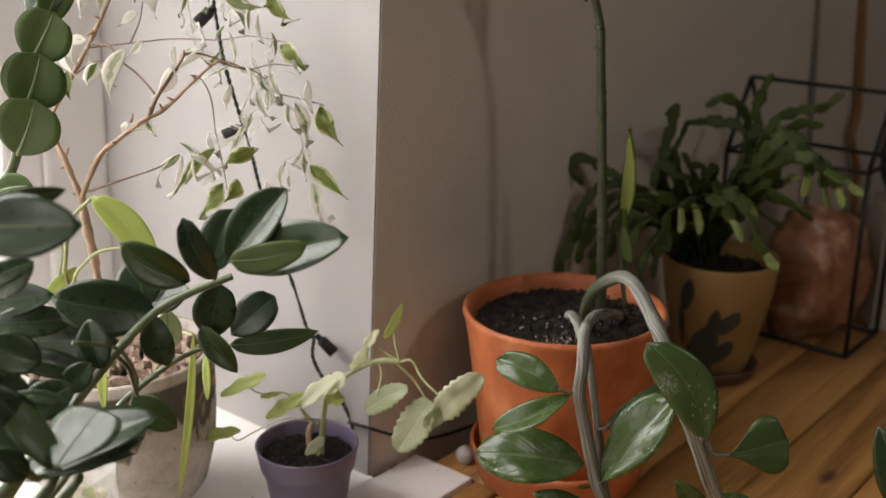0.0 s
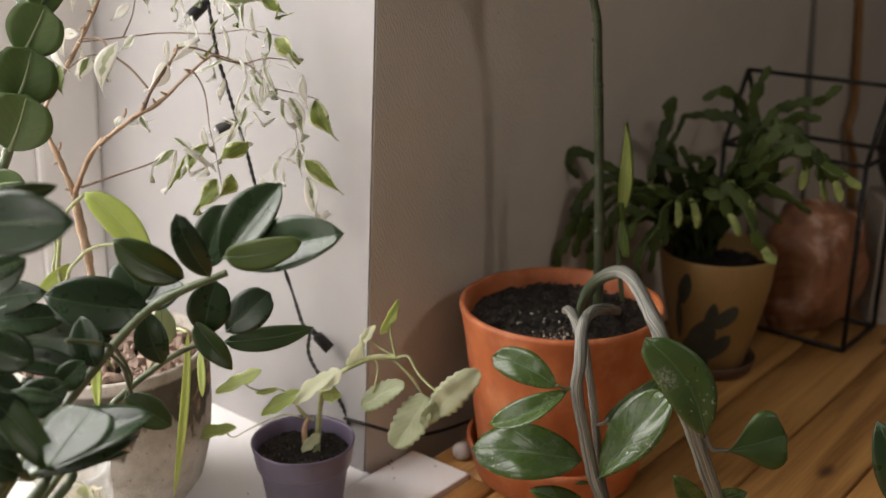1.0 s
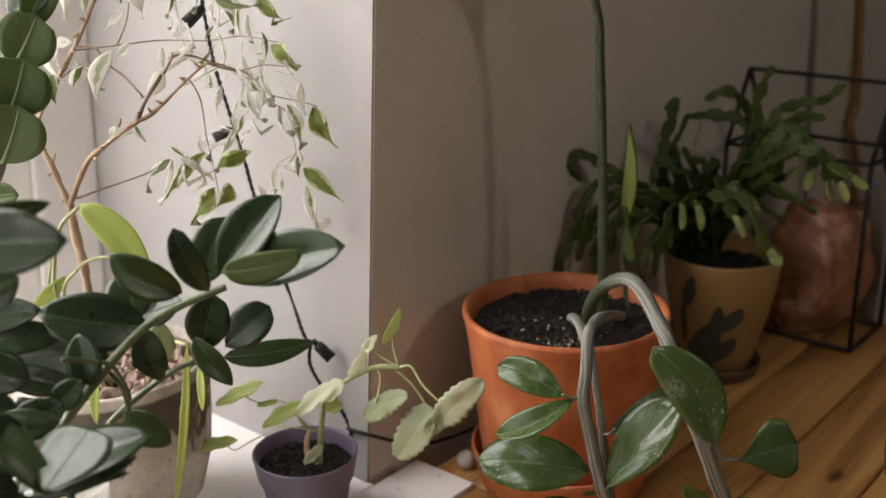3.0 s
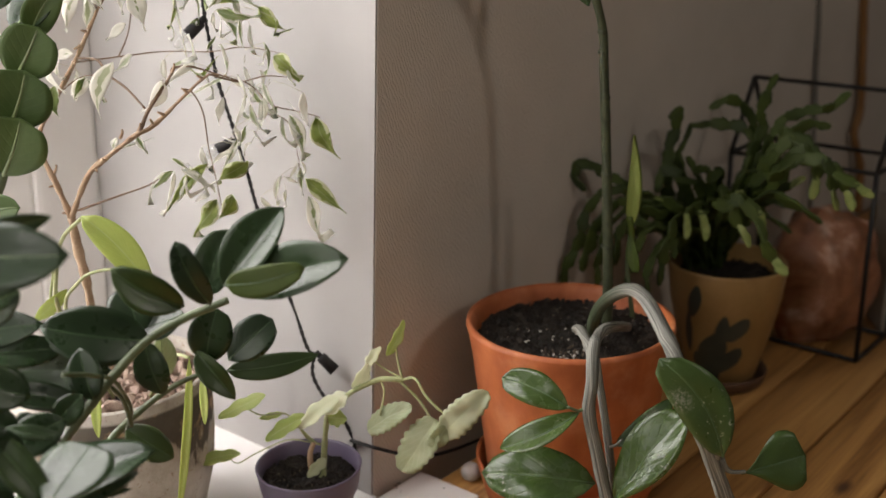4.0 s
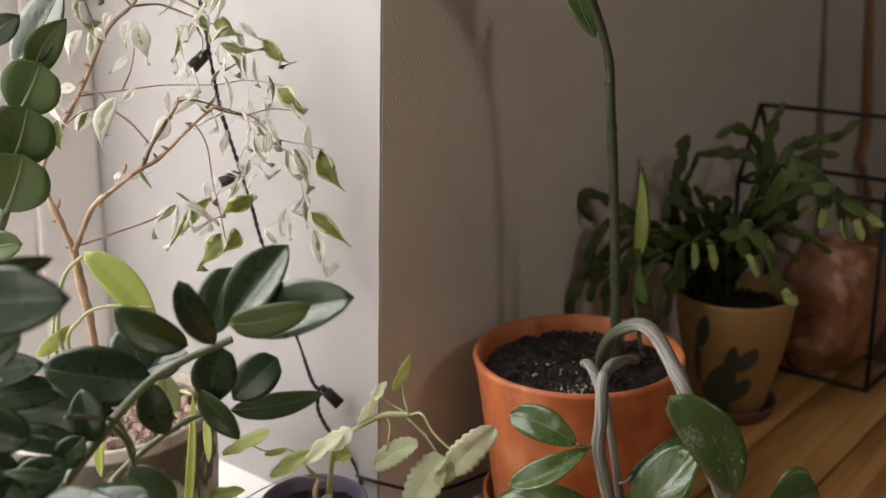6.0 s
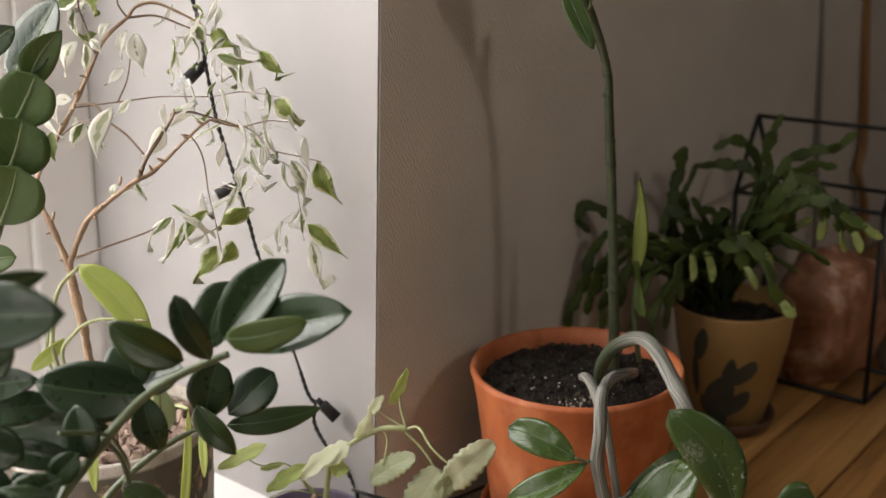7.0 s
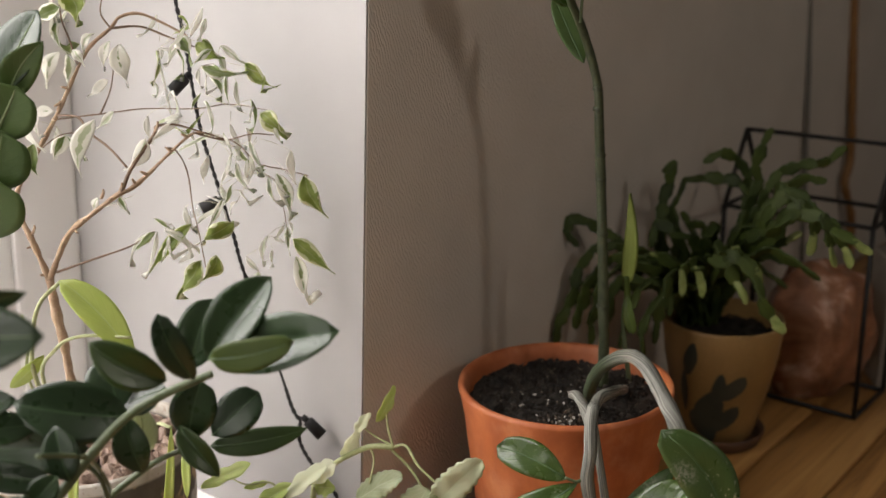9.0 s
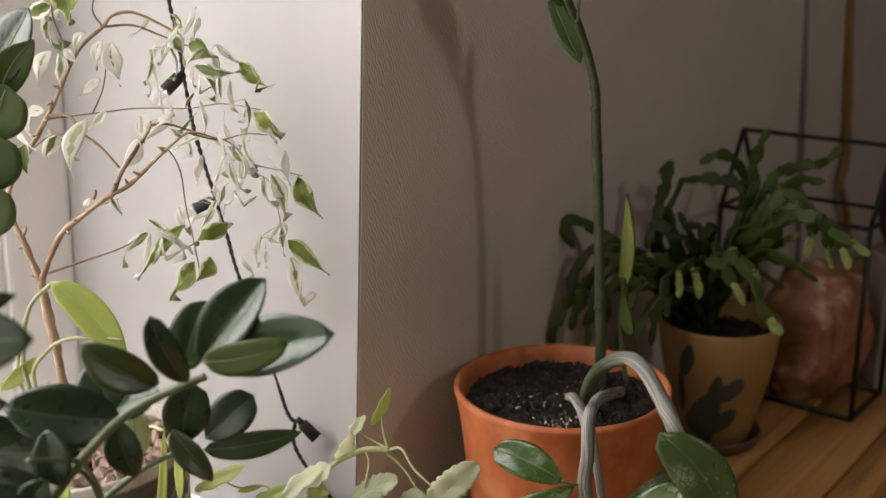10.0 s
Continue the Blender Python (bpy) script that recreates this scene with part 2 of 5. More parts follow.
def variegated(name, green1, green2, cream, edge, amount, trans=0.45):
    n = Nodes(name)
    uv = n.add("ShaderNodeUVMap")
    uv.uv_map = "UVMap"
    sep = n.add("ShaderNodeSeparateXYZ")
    n.link(uv.outputs[0], sep.inputs[0])
    across = n.math("MULTIPLY", n.math("ABSOLUTE", n.math("SUBTRACT", sep.outputs[1], 0.5)), 2.0)
    info = n.add("ShaderNodeObjectInfo")
    v = n.coords()
    j = n.noise(v, 130, 2, 0.5)
    lim = n.math("ADD", n.math("ADD", across, n.math("MULTIPLY", n.math("SUBTRACT", j, 0.5), 1.3)),
                 n.math("MULTIPLY", n.math("SUBTRACT", info.outputs["Random"], 0.5), amount))
    f = n.ramp(lim, [(edge, (0, 0, 0)), (edge + 0.04, (1, 1, 1))])
    g = n.ramp(n.noise(v, 70, 3), [(0.35, green1), (0.65, green2)])
    c = n.mix(f, g, cream)
    mid = n.ramp(across, [(0.02, (1, 1, 1)), (0.09, (0, 0, 0))])
    n.colour(n.mix(n.math("MULTIPLY", mid, 0.45), c, cream))
    n.rough(0.42)
    translucent(n, c, trans)
    n.bump(n.noise(v, 200, 2), 0.1)
    return n.m


M_FIC = variegated("ficus_leaf", (0.22, 0.29, 0.10), (0.36, 0.42, 0.19), (0.88, 0.87, 0.80), 0.34, 1.2, 0.55)
M_FIC_G = variegated("ficus_leaf_green", (0.22, 0.29, 0.06), (0.36, 0.42, 0.12), (0.70, 0.71, 0.48), 0.80, 0.4)
M_FIC_C = variegated("ficus_leaf_cream", (0.48, 0.53, 0.34), (0.62, 0.65, 0.50), (0.86, 0.85, 0.79), 0.07, 0.5, 0.68)
M_IVY = leaf_mat("cutting_leaf", (0.40, 0.45, 0.26), (0.56, 0.59, 0.40), 0.5, (0.56, 0.60, 0.40), 0, 0.5, 0.35)
# pale cream, raised further to imitate the washed-out look of strong light
M_IVY_WASHED = leaf_mat("cutting_leaf_pale", (0.68, 0.71, 0.50), (0.82, 0.83, 0.68), 0.5, (0.80, 0.81, 0.64), 0, 0.6, 0.3, 0.4, 0.4)
M_IVY_LIME = leaf_mat("cutting_leaf_lime", (0.44, 0.53, 0.16), (0.58, 0.64, 0.28), 0.5, (0.64, 0.68, 0.38), 0, 0.6, 0.3, 0.4, 0.4)
M_IVYS = spotted("cutting_stem", (0.24, 0.27, 0.11), (0.44, 0.46, 0.25), 0.5, 50, 400, 0.1)
M_ROOT = spotted("water_roots", (0.62, 0.58, 0.36), (0.80, 0.77, 0.60), 0.5, 60, 400, 0.1)
M_LIME = leaf_mat("lime_leaf", (0.36, 0.46, 0.075), (0.50, 0.57, 0.16), 0.4, (0.50, 0.58, 0.25), 0, 0.4)
M_PURPLE = spotted("purple_plastic", (0.092, 0.074, 0.115), (0.118, 0.096, 0.145), 0.42, 20, 500, 0.05)
M_BLACK = spotted("black_metal", (0.010, 0.009, 0.009), (0.020, 0.018, 0.017), 0.5, 30, 500, 0.1, 0.0005, 0.3)
M_CABLE = spotted("black_cable", (0.010, 0.009, 0.009), (0.020, 0.018, 0.018), 0.75, 60, 600, 0.1)


def concrete():
    n = Nodes("grey_ceramic")
    v = n.coords()
    a = n.noise(v, 18, 5, 0.65)
    f = n.noise(v, 340, 3)
    base = n.ramp(a, [(0.32, (0.25, 0.215, 0.165)), (0.48, (0.42, 0.38, 0.32)), (0.66, (0.54, 0.505, 0.45))])
    z = n.add("ShaderNodeSeparateXYZ")
    g = n.add("ShaderNodeNewGeometry")
    n.link(g.outputs["Position"], z.inputs[0])
    band = n.math("ADD", z.outputs[2], n.math("MULTIPLY", n.noise(n.coords((1, 1, 0.5)), 30, 4, 0.6), 0.16))
    stain = n.ramp(n.math("MULTIPLY", n.math("ADD", band, 0.032), 10.0), [(0.38, (0, 0, 0)), (0.48, (0.9, 0.9, 0.9))])
    lip = n.ramp(n.math("ADD", n.math("MULTIPLY", z.outputs[2], 10.0), 1.0), [(0.70, (1, 1, 1)), (0.73, (0, 0, 0))])
    stain = n.math("MULTIPLY", stain, lip)
    lime = n.ramp(n.noise(v, 44, 4), [(0.56, (0, 0, 0)), (0.66, (1, 1, 1))])
    dirt = n.mix(lime, (0.055, 0.042, 0.026), (0.36, 0.24, 0.12))
    rust = n.ramp(n.noise(v, 120, 4, 0.7), [(0.60, (0, 0, 0)), (0.68, (0.7, 0.7, 0.7))])
    n.colour(n.mix(stain, n.mix(rust, base, (0.20, 0.12, 0.065)), dirt))
    n.rough(0.75)
    n.bump(n.math("ADD", f, n.math("MULTIPLY", a, 2)), 0.35, 0.001)
    return n.m


M_GREY = concrete()
M_YEL = spotted("ochre_glaze", (0.235, 0.137, 0.046), (0.32, 0.192, 0.070), 0.38, 16, 300, 0.05)
# dark colour that imitates leaf shadows cast on the ochre pot
M_LEAF_SHADE = spotted("dark_glaze_motif", (0.030, 0.035, 0.028), (0.05, 0.055, 0.04), 0.4, 30, 300, 0.05)
M_SAUC = spotted("brown_saucer", (0.07, 0.035, 0.02), (0.11, 0.055, 0.03), 0.45, 30, 300, 0.05)
M_CACT = leaf_mat("cactus_green", (0.022, 0.036, 0.007), (0.068, 0.096, 0.018), 0.55, (0.05, 0.07, 0.014), 0, 0.06, 0.0, 0.35, 0.3)
M_CACT_T = spotted("cactus_tip", (0.15, 0.20, 0.040), (0.34, 0.39, 0.14), 0.45, 60, 300, 0.1)
M_BARKCHIP = spotted("bark_chips", (0.16, 0.10, 0.075), (0.50, 0.38, 0.31), 0.85, 90, 400, 0.5, 0.002)
M_ORANGE = spotted("orange_stalk", (0.19, 0.085, 0.024), (0.29, 0.145, 0.045), 0.6, 50, 300, 0.3)
M_BULB = spotted("cotton_fluff", (0.40, 0.36, 0.33), (0.50, 0.46, 0.42), 0.35, 30, 300, 0.02)
M_PIPE = paint("painted_pipe", (0.13, 0.12, 0.105), (0.17, 0.155, 0.135), 0.5)


def salt():
    n = Nodes("rock_salt")
    v = n.coords()
    a = n.noise(v, 16, 5, 0.6, 0.6)
    n.colour(n.ramp(a, [(0.38, (0.17, 0.070, 0.034)), (0.54, (0.34, 0.155, 0.082)), (0.68, (0.72, 0.50, 0.39))]))
    n.rough(0.32)
    n.b.inputs["Subsurface Weight"].default_value = 0.25
    n.b.inputs["Subsurface Radius"].default_value = (0.02, 0.008, 0.005)
    n.bump(n.noise(v, 60, 5, 0.65), 0.6, 0.004)
    return n.m


M_SALT = salt()
M_STONE = spotted("pale_stone", (0.28, 0.24, 0.20), (0.42, 0.37, 0.31), 0.85, 40, 300, 0.5, 0.002)
M_VASE = spotted("black_glaze", (0.010, 0.009, 0.008), (0.018, 0.016, 0.014), 0.55, 30, 300, 0.1)


def glass(name, ior):
    n = Nodes(name)
    n.colour((0.95, 0.97, 0.96))
    n.rough(0.02)
    n.b.inputs["Transmission Weight"].default_value = 1.0
    n.b.inputs["IOR"].default_value = ior
    return n.m


M_GLASS = glass("clear_glass", 1.45)
n = Nodes("thin_jar_glass")
n.colour((0.85, 0.88, 0.86))
n.rough(0.06)
n.b.inputs["Alpha"].default_value = 0.24
M_JAR = n.m


# ---------------------------------------------------------------- mesh helpers
def finish(name, bm, material, smooth=True):
    me = bpy.data.meshes.new(name)
    bm.to_mesh(me)
    bm.free()
    if smooth:
        for p in me.polygons:
            p.use_smooth = True
    me.materials.append(material)
    return new(name, me)


def thing(name, at, label, category, group=""):
    ob = new(name)
    ob.location = at
    return tagged(ob, label, category, group)


def part(name, bm, material, parent, label="", smooth=True):
    ob = finish(name, bm, material, smooth)
    ob.parent = parent
    base = Vector(parent.location)
    if parent.parent:
        base = base + Vector(parent.parent.location)
        ob.matrix_parent_inverse = Matrix.Identity(4)
    else:
        ob.matrix_parent_inverse = Matrix.Translation(-base)
    if label:
        tagged(ob, label)
    return ob


def structure(name, bm, material, label, smooth=False):
    ob = finish(name, bm, material, smooth)
    return tagged(ob, label, name.split("_")[0], "", "structure")


def hexa(bm, pts):
    """A box from eight corners: four below, four above."""
    v = [bm.verts.new(p) for p in pts]
    for f in ((3, 2, 1, 0), (4, 5, 6, 7), (0, 1, 5, 4), (1, 2, 6, 5), (2, 3, 7, 6), (3, 0, 4, 7)):
        bm.faces.new([v[i] for i in f])
    return v


def slab(bm, a0, a1, b0, b1, z0, z1, lean=0.0):
    """A box in the wall's own directions."""
    hexa(bm, [R(a, b, z, lean) for z in (z0, z1) for a, b in ((a0, b0), (a0, b1), (a1, b1), (a1, b0))])
    bmesh.ops.recalc_face_normals(bm, faces=bm.faces)


def bevel(bm, width, segments=2):
    bmesh.ops.bevel(bm, geom=bm.edges[:], offset=width, segments=segments, affect="EDGES", profile=0.7)


def lathe(profile, at, seg=64, wobble=0.0, seed=0):
    """Turned body from (radius, height) pairs, closed where the radius is 0."""
    bm = bmesh.new()
    at = Vector(at)
    rings = []
    for r, z in profile:
        if r < 1e-5:
            rings.append([bm.verts.new(at + Vector((0, 0, z)))])
            continue
        ring = []
        for i in range(seg):
            a = 2 * math.pi * i / seg
            k = 1 + wobble * noise.noise((math.cos(a) * 1.3 + seed, math.sin(a) * 1.3, z * 14))
            ring.append(bm.verts.new(at + Vector((r * k * math.cos(a), r * k * math.sin(a), z))))
        rings.append(ring)
    for p, q in zip(rings, rings[1:]):
        if len(p) == 1 and len(q) == 1:
            continue
        for i in range(seg):
            j = (i + 1) % seg
            if len(p) == 1:
                bm.faces.new((p[0], q[j], q[i]))
            elif len(q) == 1:
                bm.faces.new((p[i], p[j], q[0]))
            else:
                bm.faces.new((p[i], p[j], q[j], q[i]))
    bmesh.ops.recalc_face_normals(bm, faces=bm.faces)
    return bm


def spline(pts, n):
    """Catmull-Rom through the points."""
    pts = [Vector(p) for p in pts]
    pts = [2 * pts[0] - pts[1]] + pts + [2 * pts[-1] - pts[-2]]
    out = []
    for i in range(1, len(pts) - 2):
        a, b, c, d = pts[i - 1:i + 3]
        for k in range(n):
            t = k / n
            out.append(0.5 * ((2 * b) + (c - a) * t + (2 * a - 5 * b + 4 * c - d) * t * t + (3 * b - a - 3 * c + d) * t ** 3))
    out.append(pts[-2])
    return out


def tube(bm, pts, r0, r1, n=6, seg=10, knob=0.0, seed=0, ridge=0.0):
    """A tapered, slightly uneven stem through the points, with uv along and around."""
    path = spline(pts, n) if n > 1 else [Vector(p) for p in pts]
    uv = bm.loops.layers.uv.get("UVMap") or bm.loops.layers.uv.new("UVMap")
    up = Vector((0.3, 0.9, 0.31))
    rings, run = [], 0.0
    for i, p in enumerate(path):
        d = (path[min(i + 1, len(path) - 1)] - path[max(i - 1, 0)]).normalized()
        s = d.cross(up).normalized()
        w = s.cross(d)
        f = i / (len(path) - 1)
        r = r0 + (r1 - r0) * f
        r *= 1 + knob * noise.noise((run * 90 + seed, seed * 1.7, 0.3))
        if i:
            run += (p - path[i - 1]).length
        ring = []
        for k in range(seg):
            a = 2 * math.pi * k / seg
            q = r * (1 + ridge * math.sin(a * 5 + run * 12))
            ring.append(bm.verts.new(p + s * (q * math.cos(a)) + w * (q * math.sin(a))))
        rings.append((ring, run))
    for (p, u0), (q, u1) in zip(rings, rings[1:]):
        for k in range(seg):
            j = (k + 1) % seg
            f = bm.faces.new((p[k], p[j], q[j], q[k]))
            for loop, (u, v) in zip(f.loops, ((u0, k), (u0, k + 1), (u1, k + 1), (u1, k))):
                loop[uv].uv = (u * 40, v / seg)
    bm.faces.new(rings[0][0][::-1])
    bm.faces.new(rings[-1][0])
    return bm


CAMERA_SIDE = Vector((-0.05, -1.0, 0.42))     # about the camera's place; blades turn to face its view
LIGHT_SIDE = R(-0.66, -0.365, 0.80)            # near the window lamp; tilt turns blades to mirror it towards the camera


def leaf_mesh(base, tip, width, roll=0.0, fold=0.25, droop=0.12, shape=0.5, toward=None, thick=0.0007,
              scallop=0, notch=0.09, point=1.0, soft=0.6, rows=12, cols=8, wavy=0.0, seed=0, tilt=0.0, bend=0.0, twist=0.0, cup=0.05):
    """A leaf blade with a midrib fold, a bend along its length and real thickness.
    shape: where along the leaf it is widest; point: how sharp the tip is."""
    base, tip = Vector(base), Vector(tip)
    axis = tip - base
    length = axis.length
    axis = axis.normalized()
    n = Vector(toward) if toward else (CAMERA_SIDE - base).normalized() + (LIGHT_SIDE - base).normalized() * tilt
    n = (n - axis * n.dot(axis)).normalized()
    n = Matrix.Rotation(radians(roll), 3, axis) @ n
    side = axis.cross(n).normalized()
    bm = bmesh.new()
    uv = bm.loops.layers.uv.new("UVMap")
    grid = []
    ex = math.log(0.5) / math.log(shape)
    for i in range(rows + 1):
        t = i / rows
        s = t ** ex
        w = (math.sin(math.pi * s) ** (soft if s < 0.5 else (soft + 0.1) * point)) if 0 < i < rows else 0.02
        row = []
        for k in range(cols + 1):
            c = 2 * k / cols - 1
            ww = w
            if scallop and abs(c) > 0.35:
                ww = w * (1.02 - notch * abs(math.cos(t * math.pi * scallop * 0.5 + 0.4 * c)) ** 3)
            x = c * ww * width / 2
            lift = fold * abs(x) + droop * length * (0.25 - (t - 0.5) ** 2) * 1.6 - cup * width * (abs(c) ** 2.2) * w
            lift += wavy * width * noise.noise((t * 3.1 + seed, c * 1.4, seed * 0.37))
            turn = radians(twist) * (t - 0.3)
            sd, nn = side * math.cos(turn) + n * math.sin(turn), n * math.cos(turn) - side * math.sin(turn)
            mid = base + axis * (t * length) + side * (bend * length * (0.25 - (t - 0.5) ** 2) * 4)
            row.append((bm.verts.new(mid + sd * x + nn * lift), t, (c + 1) / 2))
        grid.append(row)
    for a, b in zip(grid, grid[1:]):
        for k in range(cols):
            q = (a[k], a[k + 1], b[k + 1], b[k])
            f = bm.faces.new([e[0] for e in q])
            for loop, e in zip(f.loops, q):
                loop[uv].uv = (e[1], e[2])
    bm.normal_update()
    bmesh.ops.solidify(bm, geom=bm.faces[:], thickness=thick)
    return bm


class Plant:
    """A potted plant: an empty at its foot, with stems and leaves as parts."""

    def __init__(self, name, at, label, category="plant"):
        self.ob = thing(name, at, label, category)
        self.count = 0
        self.tilt = 0.0
        self.rib = None
        self.rib_r = 0.0008

    def stem(self, pts, r0, r1, material, name="stem", label="", **k):
        return part(name, tube(bmesh.new(), pts, r0, r1, seed=self.count, **k), material, self.ob, label)

    def leaf(self, base, tip, width, material, roll=0.0, name="leaf", **k):
        self.count += 1
        k.setdefault("tilt", self.tilt)
        chance = random.Random(self.count * 7 + len(self.ob.name))
        k.setdefault("bend", chance.uniform(-0.045, 0.045))
        k.setdefault("twist", chance.uniform(-14, 14))
        blade = part(name, leaf_mesh(base, tip, width, roll, seed=self.count, **k), material, self.ob)
        if self.rib:
            base, tip = Vector(base), Vector(tip)
            axis = tip - base
            length = axis.length
            axis = axis.normalized()
            n = (CAMERA_SIDE - base).normalized() + (LIGHT_SIDE - base).normalized() * k["tilt"]
            n = Matrix.Rotation(radians(roll), 3, axis) @ (n - axis * n.dot(axis)).normalized()
            side = axis.cross(n).normalized()
            droop = k.get("droop", 0.12)
            wavy = k.get("wavy", 0.0)
            pts = []
            for i in range(9):
                t = 0.93 * i / 8
                lift = droop * length * (0.25 - (t - 0.5) ** 2) * 1.6 + wavy * width * noise.noise((t * 3.1 + self.count, 0.0, self.count * 0.37))
                turn = radians(k["twist"]) * (t - 0.3)
                up = n * math.cos(turn) - side * math.sin(turn)
                pts.append(base + axis * (t * length) + side * (k["bend"] * length * (0.25 - (t - 0.5) ** 2) * 4) + up * (lift + 0.0001))
            part("midrib", tube(bmesh.new(), pts, self.rib_r, self.rib_r * 0.35, 1, 6), self.rib, blade, "pale raised midrib")
        return blade


# ---------------------------------------------------------------- the room
bm = bmesh.new()
slab(bm, 0, 2.3, -0.30, 0, FLOOR, CEIL, LEAN)
structure("wall_niche", bm, M_WALL, "warm white textured wallpaper wall beside the window niche")
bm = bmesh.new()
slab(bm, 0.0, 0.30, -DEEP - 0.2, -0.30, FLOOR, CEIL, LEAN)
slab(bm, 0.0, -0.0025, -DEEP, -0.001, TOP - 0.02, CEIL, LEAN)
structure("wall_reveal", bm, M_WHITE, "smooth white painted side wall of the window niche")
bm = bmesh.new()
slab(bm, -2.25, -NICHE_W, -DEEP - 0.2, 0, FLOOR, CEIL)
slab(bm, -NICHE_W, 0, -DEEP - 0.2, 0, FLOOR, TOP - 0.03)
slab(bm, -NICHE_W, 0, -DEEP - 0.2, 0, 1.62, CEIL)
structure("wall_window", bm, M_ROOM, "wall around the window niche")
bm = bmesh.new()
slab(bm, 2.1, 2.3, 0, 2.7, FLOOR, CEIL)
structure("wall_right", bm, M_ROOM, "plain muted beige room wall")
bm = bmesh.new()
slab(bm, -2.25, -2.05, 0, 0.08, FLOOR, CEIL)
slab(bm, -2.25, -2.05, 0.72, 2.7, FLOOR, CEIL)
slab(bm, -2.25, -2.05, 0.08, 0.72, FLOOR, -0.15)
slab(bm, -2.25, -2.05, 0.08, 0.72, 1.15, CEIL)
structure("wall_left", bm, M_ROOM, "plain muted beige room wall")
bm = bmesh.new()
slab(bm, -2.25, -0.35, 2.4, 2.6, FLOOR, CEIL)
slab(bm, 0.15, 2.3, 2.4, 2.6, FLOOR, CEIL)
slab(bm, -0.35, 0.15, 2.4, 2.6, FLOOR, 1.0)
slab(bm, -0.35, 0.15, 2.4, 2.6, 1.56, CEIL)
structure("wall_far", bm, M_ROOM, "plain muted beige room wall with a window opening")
bm = bmesh.new()
slab(bm, -2.25, 2.3, -0.7, 2.7, CEIL, CEIL + 0.1)
structure("ceiling", bm, M_CEIL, "plain painted ceiling")
bm = bmesh.new()
slab(bm, -2.25, 2.3, -0.7, 2.7, FLOOR - 0.1, FLOOR)
structure("floor", bm, M_FLOOR, "brown wooden room floor")

# window at the back of the niche
win = tagged(new("window_1"), "white wooden window with clear panes at the back of the niche", "window", "", "structure")
win.location = R(-0.7, -DEEP, TOP)
for a0, a1, z0, z1, b0, b1 in ((-0.085, -0.003, TOP, 1.62, -DEEP, -DEEP + 0.05), (-NICHE_W + 0.003, -NICHE_W + 0.085, TOP, 1.62, -DEEP, -DEEP + 0.05),
                               (-NICHE_W + 0.085, -0.085, 1.53, 1.62, -DEEP, -DEEP + 0.05), (-NICHE_W + 0.085, -0.085, TOP, TOP + 0.08, -DEEP, -DEEP + 0.05),
                               (-0.135, -0.085, TOP + 0.08, 1.53, -DEEP - 0.02, -DEEP + 0.044), (-NICHE_W + 0.085, -NICHE_W + 0.135, TOP + 0.08, 1.53, -DEEP - 0.02, -DEEP + 0.044),
                               (-0.89, -0.83, TOP + 0.08, 1.53, -DEEP - 0.02, -DEEP + 0.03)):
    bm = bmesh.new()
    slab(bm, a0, a1, b0, b1, z0, z1, LEAN)
    bevel(bm, 0.006)
    part("window_frame", bm, M_WINPAINT, win, smooth=False)
for a0, a1 in ((-NICHE_W + 0.135, -0.89), (-0.83, -0.135)):
    bm = bmesh.new()
    slab(bm, a0, a1, -DEEP - 0.006, -DEEP - 0.001, TOP + 0.08, 1.53, LEAN)
    pane = part("pane", bm, M_GLASS, win, smooth=False)
    pane.visible_shadow = False

n = Nodes("overcast_daylight")
n.b.inputs["Emission Color"].default_value = (1.0, 0.97, 0.95, 1)
n.b.inputs["Emission Strength"].default_value = 0.62
n.colour((0.0, 0.0, 0.0))
M_OUT = n.m
bm = bmesh.new()
slab(bm, -3.2, 1.6, -DEEP - 1.6, -DEEP - 1.55, FLOOR - 0.5, CEIL + 1.0)
structure("backdrop", bm, M_OUT, "plain bright overcast daylight outside the window")

# sill
bm = bmesh.new()
slab(bm, -NICHE_W + 0.004, -0.004, -DEEP, 0.0, TOP - 0.03, TOP)
slab(bm, -NICHE_W - 0.06, 0.062, 0.0, 0.078, TOP - 0.03, TOP)
bevel(bm, 0.003)
structure("sill", bm, M_SILL, "white painted window sill, a little dusty")

rnd = random.Random(5)
specks = thing("sill_specks", R(-0.2, -0.05, TOP), "small dark specks of soil scattered on the white sill", "dirt")
bm = bmesh.new()
for _ in range(60):
    q = bmesh.ops.create_icosphere(bm, subdivisions=1, radius=rnd.uniform(0.0004, 0.0013))["verts"]
    c = R(rnd.uniform(-0.5, 0.05), rnd.uniform(-0.12, 0.07) , TOP + 0.0004)
    for v in q:
        v.co = Vector((v.co.x * 1.6, v.co.y, v.co.z * 0.6)) + c
tagged(part("specks", bm, M_SOIL, specks), kind="stuff")

# table of pine boards
table = thing("table", R(0.7, 0.4, FLOOR), "varnished pine plank table standing against the wall", "table")
bw = 0.0925
b = 0.022
k = 0
while b < 0.72:
    bm = bmesh.new()
    a0 = 0.066 if b < 0.08 else -0.75
    slab(bm, a0, 1.5, b if b > 0.08 else b, b + bw - 0.003, TOP - 0.03, TOP - 0.004)
    bevel(bm, 0.002, 1)
    part("plank", bm, M_TABLE, table)
    b += bw
    k += 1
bm = bmesh.new()
slab(bm, -0.75, 0.064, 0.080, 0.1115, TOP - 0.03, TOP - 0.004)
bevel(bm, 0.002, 1)
part("plank", bm, M_TABLE, table)
for a, bb in ((-0.65, 0.12), (1.4, 0.12), (-0.65, 0.68), (1.4, 0.68)):
    bm = bmesh.new()
